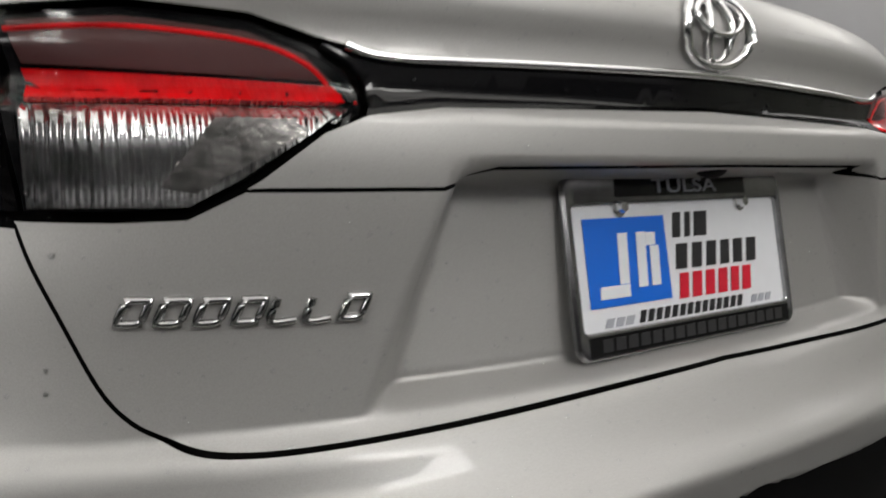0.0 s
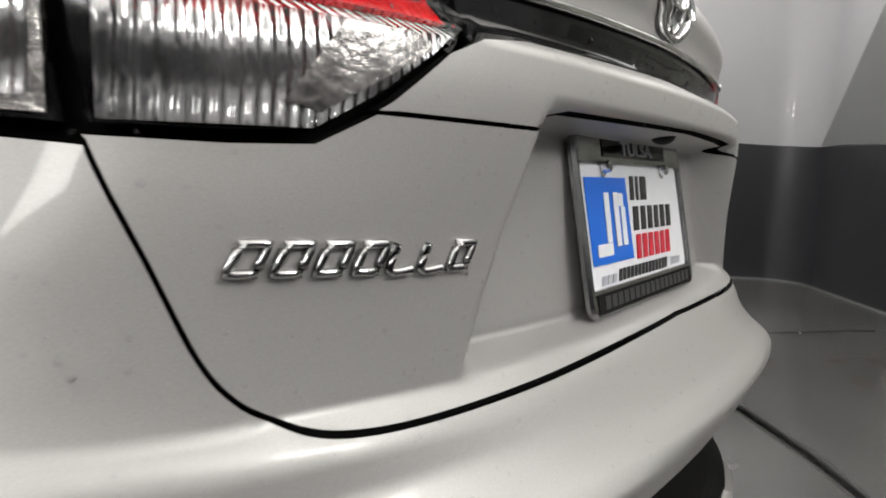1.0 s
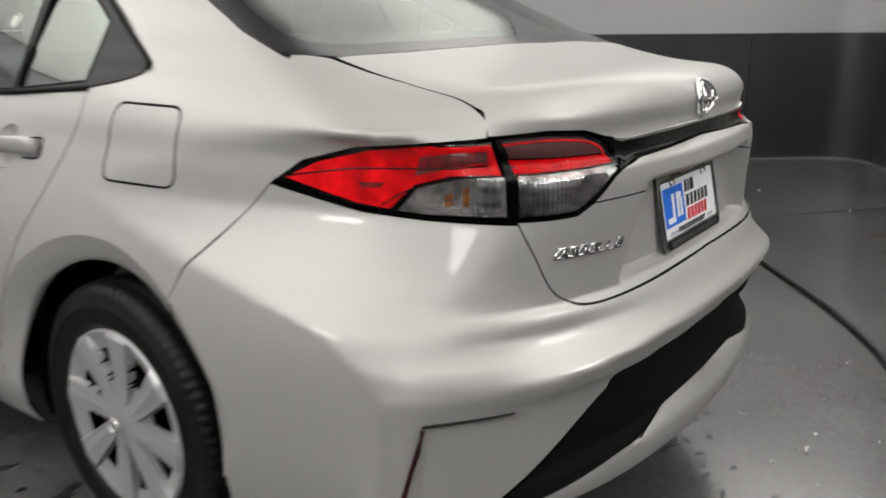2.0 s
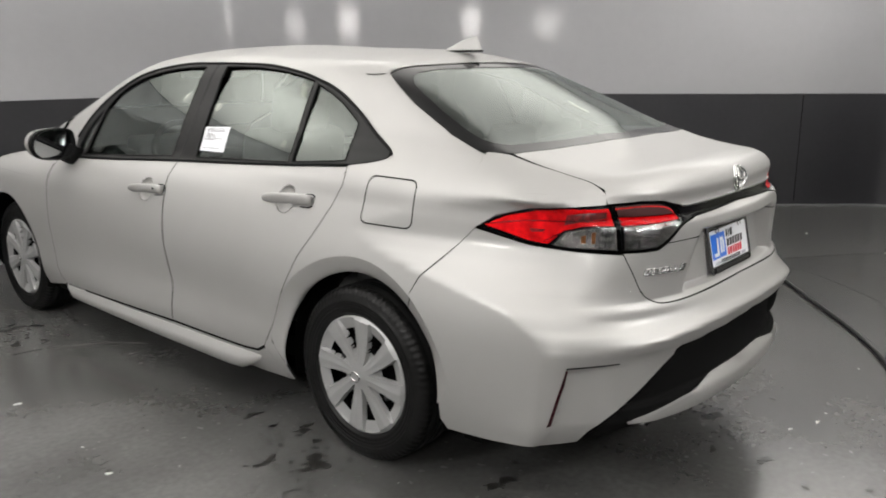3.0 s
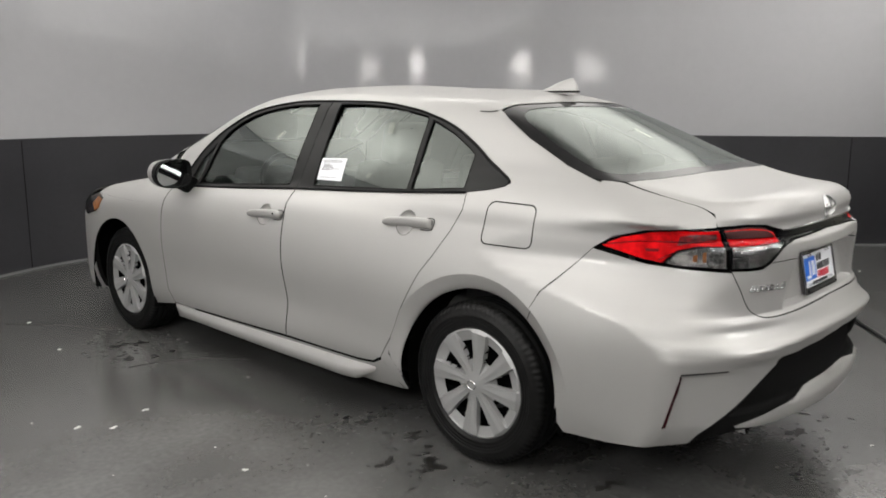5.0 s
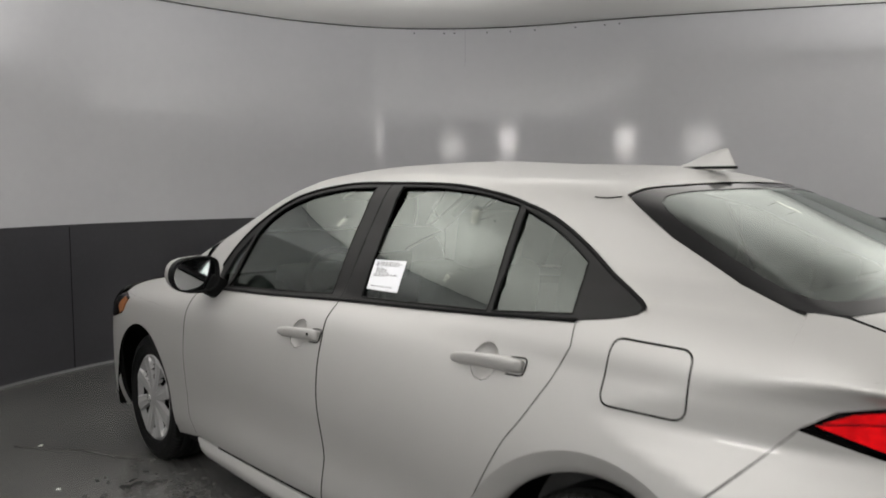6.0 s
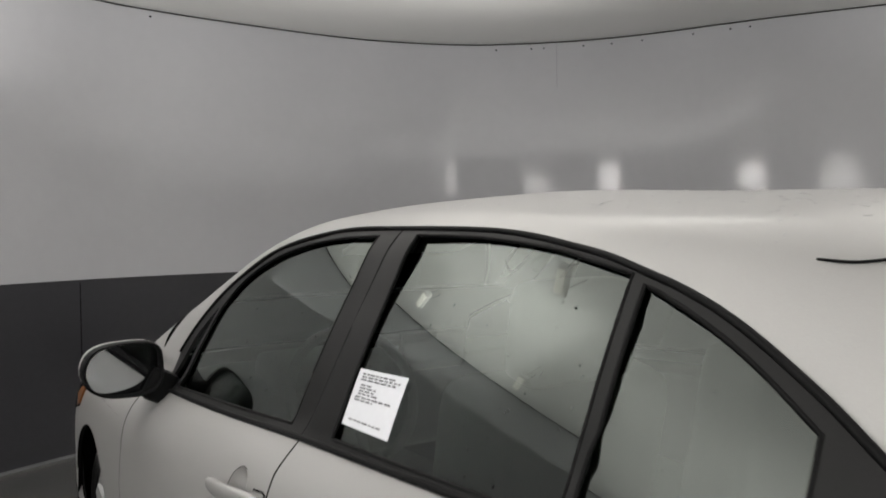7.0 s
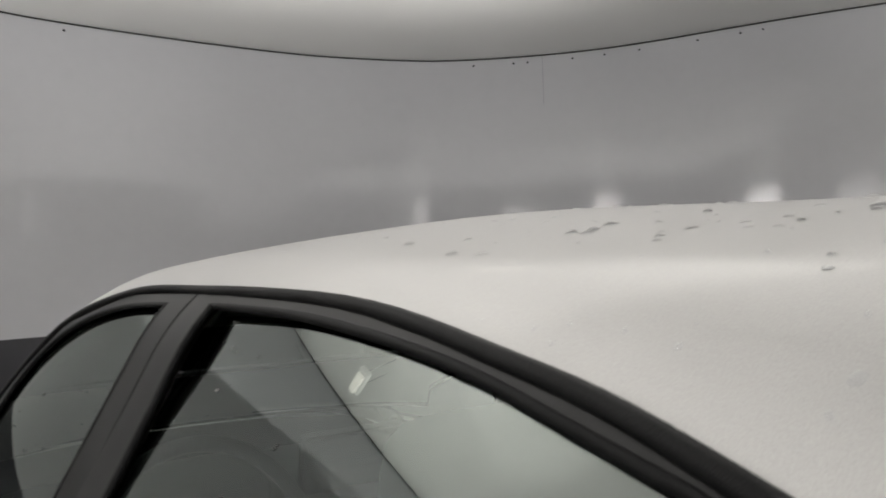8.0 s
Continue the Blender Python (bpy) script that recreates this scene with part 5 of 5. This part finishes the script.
for k in range(17):
    flat(-0.132 + k * 0.0158, -0.0735, -0.132 + k * 0.0158 + 0.012, -0.0625, GUNMETAL, "web_bar", plate, 0.0074, 0.001)
for u in (-0.089, 0.089):
    bm = bmesh.new()
    bmesh.ops.create_cone(bm, cap_ends=True, segments=6, radius1=0.0062, radius2=0.0052, depth=0.009)
    bmesh.ops.translate(bm, vec=(u, 0.051, 0.006), verts=bm.verts)
    bmesh.ops.create_cone(bm, cap_ends=True, segments=18, radius1=0.009, radius2=0.009, depth=0.002, matrix=Matrix.Translation((u, 0.051, 0.002)))
    plate_part("plate_screw", bm, CHROME, plate, "bright hexagon screw")
cu = bpy.data.curves.new("city", "FONT")
cu.body, cu.size, cu.extrude, cu.align_x = "TULSA", 0.0185, 0.0006, "CENTER"
tmp = bpy.data.objects.new("city", cu)
me = bpy.data.meshes.new_from_object(tmp)
me.materials.append(GREY_INK)
me.transform(PM @ Matrix.Translation((0, 0.0628, 0.0074)) @ Matrix.Diagonal((1.75, 1, 1, 1)))
ob = new("city_lettering", me)
ob.parent = plate
tagged(ob, "raised grey capitals TULSA")

# chrome model badge: slanted open shapes
u0, u1 = tail([(-0.529, -0.879, 0.76)])[0][0], tail([(-0.372, -0.934, 0.76)])[0][0]
badge = None
wd = (u0 - u1) / 7
for k in range(7):
    a = u0 - k * wd
    z = 0.7585 - 0.0005 * k
    quad = [(a, z), (a - wd * 0.62, z), (a - wd * 0.92, z + 0.0155), (a - wd * 0.30, z + 0.0155)]
    if k == 4 or k == 5:
        quad = [(a - wd * 0.24, z + 0.0155), (a, z), (a - wd * 0.7, z)]
    p = chart("C", refine(quad, 0.004) if k not in (4, 5) else spline(quad, 6))
    v, f = tube(p + normal(p) * 0.002, 0.0029, 8, k not in (4, 5))
    if badge is None:
        badge = raw("model_badge", v, f, BADGE_CHROME, lid, "slanted chrome badge shapes")
    else:
        raw("badge_shape", v, f, BADGE_CHROME, badge)
# oval emblem
def oval(cx, cz, rx, rz, r, name, parent, label=""):
    t = np.linspace(0, 2 * math.pi, 40, endpoint=False)
    p = chart("C", tail([(cx + rx * math.cos(a), -0.94, cz + rz * math.sin(a)) for a in t]))
    v, f = tube(p + normal(p) * 0.004, r, 8, True)
    return raw(name, v, f, CHROME, parent, label)


emblem = oval(0, 0.987, 0.050, 0.034, 0.0046, "emblem", lid, "oval chrome emblem")
oval(0, 0.987, 0.017, 0.029, 0.0034, "emblem_shape", emblem)
oval(0, 0.998, 0.034, 0.015, 0.0034, "emblem_shape", emblem)
# handle and camera bulge under the ridge
bm = bmesh.new()
bmesh.ops.create_uvsphere(bm, u_segments=16, v_segments=10, radius=0.02)
bmesh.ops.scale(bm, vec=(1.1, 0.7, 0.7), verts=bm.verts)
bmesh.ops.translate(bm, vec=(0.005, -0.938, 0.862), verts=bm.verts)
part("boot_camera", bm, BLACK, lid, "small black camera under the ridge")


# ---- cabin ----
panel("headliner", [("T", [(-0.50, 0.16), (0.50, 0.16), (0.50, 1.55), (-0.50, 1.55)])], HEADLINER, car, "pale cloth headliner", lift=-0.035, edge=0, step=0.06, gap=0)
panel("door_card", [("L", [(2.1, 0.30), (2.1, 0.875), (1.13, 0.925), (0.15, 0.975), (0.20, 0.80), (0.40, 0.66), (0.52, 0.45), (0.54, 0.3)])], CABIN, car, "dark door lining", both=True, lift=-0.075, edge=0, step=0.06, gap=0)
def cushion(name, c, size, tilt, mat, parent, label="", bevel=0.05):
    bm = bmesh.new()
    box(bm, c, size, bevel, Matrix.Rotation(radians(tilt), 4, "X"), 3)
    return part(name, bm, mat, parent, label)


for s in (-1, 1):
    seat = cushion("front_seat", (s * 0.36, 1.22, 0.52), (0.50, 0.52, 0.18), 6, CLOTH, car, "grey cloth front seat")
    cushion("seat_back", (s * 0.36, 0.90, 0.80), (0.48, 0.16, 0.58), 12, CLOTH, seat, bevel=0.06)
    cushion("headrest", (s * 0.36, 0.81, 1.165), (0.27, 0.10, 0.19), 10, CLOTH, seat, bevel=0.045)
bench = cushion("rear_bench", (0, 0.42, 0.50), (1.24, 0.50, 0.2), 6, CLOTH, car, "grey cloth rear bench")
cushion("seat_back", (0, 0.10, 0.76), (1.22, 0.16, 0.52), 22, CLOTH, bench, bevel=0.06)
for x in (-0.34, 0.0, 0.34):
    cushion("headrest", (x, -0.03, 1.055), (0.24, 0.09, 0.13), 14, CLOTH, bench, bevel=0.04)
cushion("parcel_shelf", (0, -0.28, 1.0), (1.1, 0.42, 0.03), 5, CLOTH, car, "grey rear shelf", bevel=0.01)
dash = cushion("dashboard", (0, 2.05, 0.80), (1.36, 0.42, 0.28), 0, CABIN, car, "dark moulded dashboard", bevel=0.09)
cushion("instrument_hood", (-0.37, 1.90, 0.945), (0.36, 0.16, 0.09), 14, CABIN, dash, bevel=0.035)
cushion("centre_screen", (0.0, 1.86, 0.96), (0.24, 0.03, 0.15), 12, BLACK_GLOSS, dash, bevel=0.01)
wheel_m = Matrix.Translation((-0.37, 1.68, 0.90)) @ Matrix.Rotation(radians(66), 4, "X")
v, f = tube([tuple(wheel_m @ Vector((0.185 * math.cos(a), 0.185 * math.sin(a), 0))) for a in np.linspace(0, 2 * math.pi, 40, endpoint=False)], 0.015, 10, True)
sw = raw("steering_wheel", v, f, CABIN, car, "dark steering wheel")
for a in (0, 180, 270):
    v, f = tube([tuple(wheel_m @ Vector((r * math.cos(radians(a)), r * math.sin(radians(a)), -0.02 + 0.1 * r))) for r in (0.02, 0.1, 0.18)], 0.014, 8)
    raw("spoke", v, f, CABIN, sw)
v, f = tube([tuple(wheel_m @ Vector((0, 0, z))) for z in (-0.02, -0.3)], 0.05, 12)
raw("column", v, f, CABIN, sw)
cushion("sun_visor", (-0.28, 1.50, 1.315), (0.36, 0.13, 0.015), -18, HEADLINER, car, bevel=0.006)
cushion("cabin_floor", (0, 1.2, 0.36), (1.3, 2.2, 0.03), 0, CABIN, car, bevel=0.01)

# printed sheet in the rear side window
PAPER = [(1.030, 1.100), (0.864, 1.106), (0.854, 1.009), (1.018, 1.007)]
sheet_ob = panel("price_sheet", [("L", PAPER, [], 0.02)], WHITE_CARD, None, "white printed paper sheet stuck in the rear side window", lift=-0.0020, edge=0, gap=0, bow=pane_bow)[0]
tagged(sheet_ob, category="paper")
def on_paper(s, t):
    a, b, c, d = (np.array(q) for q in PAPER)
    return tuple((a * (1 - s) + b * s) * (1 - t) + (d * (1 - s) + c * s) * t)


rnd = random.Random(4)
for t0, ends in ((0.07, (0.1, 0.82)), (0.12, (0.1, 0.9)), (0.17, (0.1, 0.86)), (0.26, (0.14, 0.4)), (0.31, (0.14, 0.52)), (0.36, (0.14, 0.46)), (0.41, (0.14, 0.6)), (0.47, (0.1, 0.88)), (0.52, (0.1, 0.5)), (0.86, (0.12, 0.8))):
    s = ends[0]
    while s < ends[1] - 0.03:
        w = rnd.uniform(0.05, 0.13)
        e = min(s + w, ends[1])
        panel("print_bar", [("L", [on_paper(s, t0), on_paper(e, t0), on_paper(e, t0 + 0.028), on_paper(s, t0 + 0.028)], [], 0.05)], TEXT_INK, sheet_ob, lift=-0.0012, edge=0, gap=0, bow=pane_bow)
        s = e + 0.025

# ---- water ----
def drops(name, label, kind, spots, seed, size=(0.0012, 0.004), flat=0.45, mat=None):
    """Many small beads of water on the skin, joined."""
    r = random.Random(seed)
    p = chart(kind, spots)
    p = p[~np.isnan(p).any(1)]
    n = normal(p)
    if kind == "L":
        p, n = pane_bow(p, n)
        p = p - n * 0.004
    verts, faces = [], []
    for q, m in zip(p, n):
        rad = r.uniform(size[0] ** 0.5, size[1] ** 0.5) ** 2
        up = Vector(m)
        a = up.orthogonal().normalized()
        b = up.cross(a)
        k0 = len(verts)
        sx, sy = rad * r.uniform(0.8, 1.25), rad * r.uniform(0.8, 1.25)
        for h, w in ((0.0, 1.0), (0.55, 0.8), (0.9, 0.4)):
            for k in range(7):
                t = 2 * math.pi * k / 7
                verts.append(Vector(q) + up * (rad * flat * h) + a * (sx * w * math.cos(t)) + b * (sy * w * math.sin(t)))
        verts.append(Vector(q) + up * rad * flat)
        for j in range(2):
            for k in range(7):
                l = (k + 1) % 7
                faces.append((k0 + j * 7 + k, k0 + j * 7 + l, k0 + j * 7 + 7 + l, k0 + j * 7 + 7 + k))
        faces += [(k0 + 14 + k, k0 + 14 + (k + 1) % 7, k0 + 21) for k in range(7)]
    return tagged(raw(name, verts, faces, mat or WATER), label, "water drops", kind="stuff")


rnd = random.Random(11)
drops("water_drops", "clear beads of water standing on the silver roof", "T", [(rnd.uniform(-0.46, 0.35), rnd.uniform(0.12, 1.2)) for _ in range(330)], 1, (0.001, 0.0045), 0.32)
drops("water_drops", "large flat beads of water on the silver roof", "T", [(rnd.uniform(-0.44, 0.1), rnd.uniform(0.12, 0.95)) for _ in range(80)], 5, (0.0025, 0.0055), 0.5)
drops("water_drops", "fine beads of water on the boot and bumper", "C", [(rnd.uniform(-0.35, 0.62), rnd.uniform(0.60, 1.0)) for _ in range(900)], 2, (0.0007, 0.0023), 0.45)
drops("water_drops", "drops of water on the side windows and frames", "L", [(rnd.uniform(0.2, 1.9), rnd.uniform(1.0, 1.345)) for _ in range(130)] + [(rnd.uniform(0.3, 1.1), rnd.gauss(0, 0.004) + 1.345 - 0.09 * max(0.0, 0.8 - y) ** 1.3) for y in np.linspace(0.3, 1.1, 50)], 3, (0.001, 0.003))

# ---- floor litter ----
def blot(x, y, size, seed, mat, name, label, high=0.002):
    """Irregular thin patch on the floor."""
    r = random.Random(seed)
    n = 44
    ph = [r.uniform(0, 6.28) for _ in range(4)]
    bm = bmesh.new()
    vs = []
    for k in range(n):
        a = 2 * math.pi * k / n
        q = size * (0.65 + 0.3 * math.sin(2 * a + ph[0]) + 0.22 * math.sin(3 * a + ph[1]) + 0.15 * math.sin(5 * a + ph[2]) + 0.13 * math.sin(9 * a + ph[3]) + 0.10 * math.sin(14 * a + ph[0]))
        vs.append(bm.verts.new((x + 1.5 * q * math.cos(a), y + q * math.sin(a), high)))
    face = bm.faces.new(vs)
    ext = bmesh.ops.extrude_face_region(bm, geom=[face])
    bmesh.ops.translate(bm, vec=(0, 0, -high), verts=[v for v in ext["geom"] if isinstance(v, bmesh.types.BMVert)])
    tagged(part(name, bm, mat), label, "dirt")


rnd = random.Random(21)
PATCHES = [(-0.95, 0.10, 0.055), (-1.05, 0.24, 0.035), (-0.80, 0.34, 0.035), (-0.85, 0.59, 0.028), (-1.04, 2.43, 0.04), (-0.93, 2.39, 0.03), (-1.12, 2.16, 0.03),
           (-0.65, -0.47, 0.04), (-0.66, -0.70, 0.035), (0.30, -0.80, 0.04), (0.38, -0.66, 0.03), (0.07, -1.08, 0.025)]
for k, (x, y, s) in enumerate(PATCHES):
    blot(x, y, s, k, DEBRIS, "wet_dirt_patch", "dark wet dirt patch on the grey floor", 0.0015)
for k, (x, y, s) in enumerate([(3.0, -1.14, 0.07), (2.94, -0.66, 0.03), (2.85, -1.02, 0.05), (2.79, -1.27, 0.06), (3.2, -0.9, 0.05), (2.4, -1.36, 0.04), (3.35, -1.05, 0.05)]):
    blot(x, y, s, 60 + k, RUST, "rust_stain", "brown rusty water stain on the floor", 0.0012)


def specks(name, label, spots, seed, mat):
    """Many small flat flakes on the floor, joined."""
    r = random.Random(seed)
    verts, faces = [], []
    for x, y, size in spots:
        n = r.randint(5, 9)
        k0 = len(verts)
        turn_a, long = r.uniform(0, 6.28), r.uniform(1.0, 2.4)
        for k in range(n):
            a = 2 * math.pi * k / n
            q = size * r.uniform(0.5, 1.1)
            u, w = q * long * math.cos(a), q * math.sin(a)
            verts.append((x + u * math.cos(turn_a) - w * math.sin(turn_a), y + u * math.sin(turn_a) + w * math.cos(turn_a), 0.0016))
        faces.append(tuple(range(k0, k0 + n)))
    tagged(raw(name, verts, faces, mat, smooth=False), label, "dirt", kind="stuff")


spots = []
for x, y, s in PATCHES:
    for _ in range(26):
        spots.append((x + rnd.gauss(0, 0.13), y + rnd.gauss(0, 0.16), rnd.uniform(0.003, 0.013)))
for _ in range(90):
    spots.append((rnd.uniform(-1.5, -0.7), rnd.uniform(-0.6, 3.4), rnd.uniform(0.002, 0.006)))
specks("dirt_specks", "small dark wet flakes of dirt scattered round the wheels", spots, 5, DEBRIS)
specks("grit_specks", "tiny pale grit scattered on the floor", [(rnd.uniform(-2.6, 3.5), rnd.uniform(-2.6, 3.8), rnd.uniform(0.0015, 0.004)) for _ in range(160)], 6, FLECK)
for k, (x, y) in enumerate([(-1.45, 0.58), (-1.41, 1.41), (-1.70, 1.43), (-1.60, 1.32), (4.14, -0.02), (0.51, -1.13), (0.38, -1.07), (-1.9, 0.3), (3.78, -0.67), (-1.2, 3.3), (1.91, -1.4), (2.6, -1.2), (-1.3, 2.6)]):
    blot(x, y, rnd.uniform(0.006, 0.013), 300 + k, FLECK, "grit_fleck", "pale grit fleck lying on the floor", 0.003)
def crack(points, seed):
    r = random.Random(seed)
    p = spline([(x + r.gauss(0, 0.01), y + r.gauss(0, 0.01), 0.0) for x, y in points], 8)
    v, f = tube(p, 0.0035, 5)
    tagged(raw("floor_crack", v, f, DEBRIS), "thin dark crack in the floor paint", "crack", kind="structure")


crack([(-1.32, 3.36), (-1.18, 3.2), (-1.05, 3.07), (-0.94, 2.85), (-0.83, 2.69)], 1)
crack([(-1.21, 2.03), (-1.08, 2.0), (-0.95, 1.95), (-0.80, 1.84), (-0.68, 1.69)], 2)
crack([(2.6, 0.2), (3.4, -0.35), (4.2, -1.0)], 3)
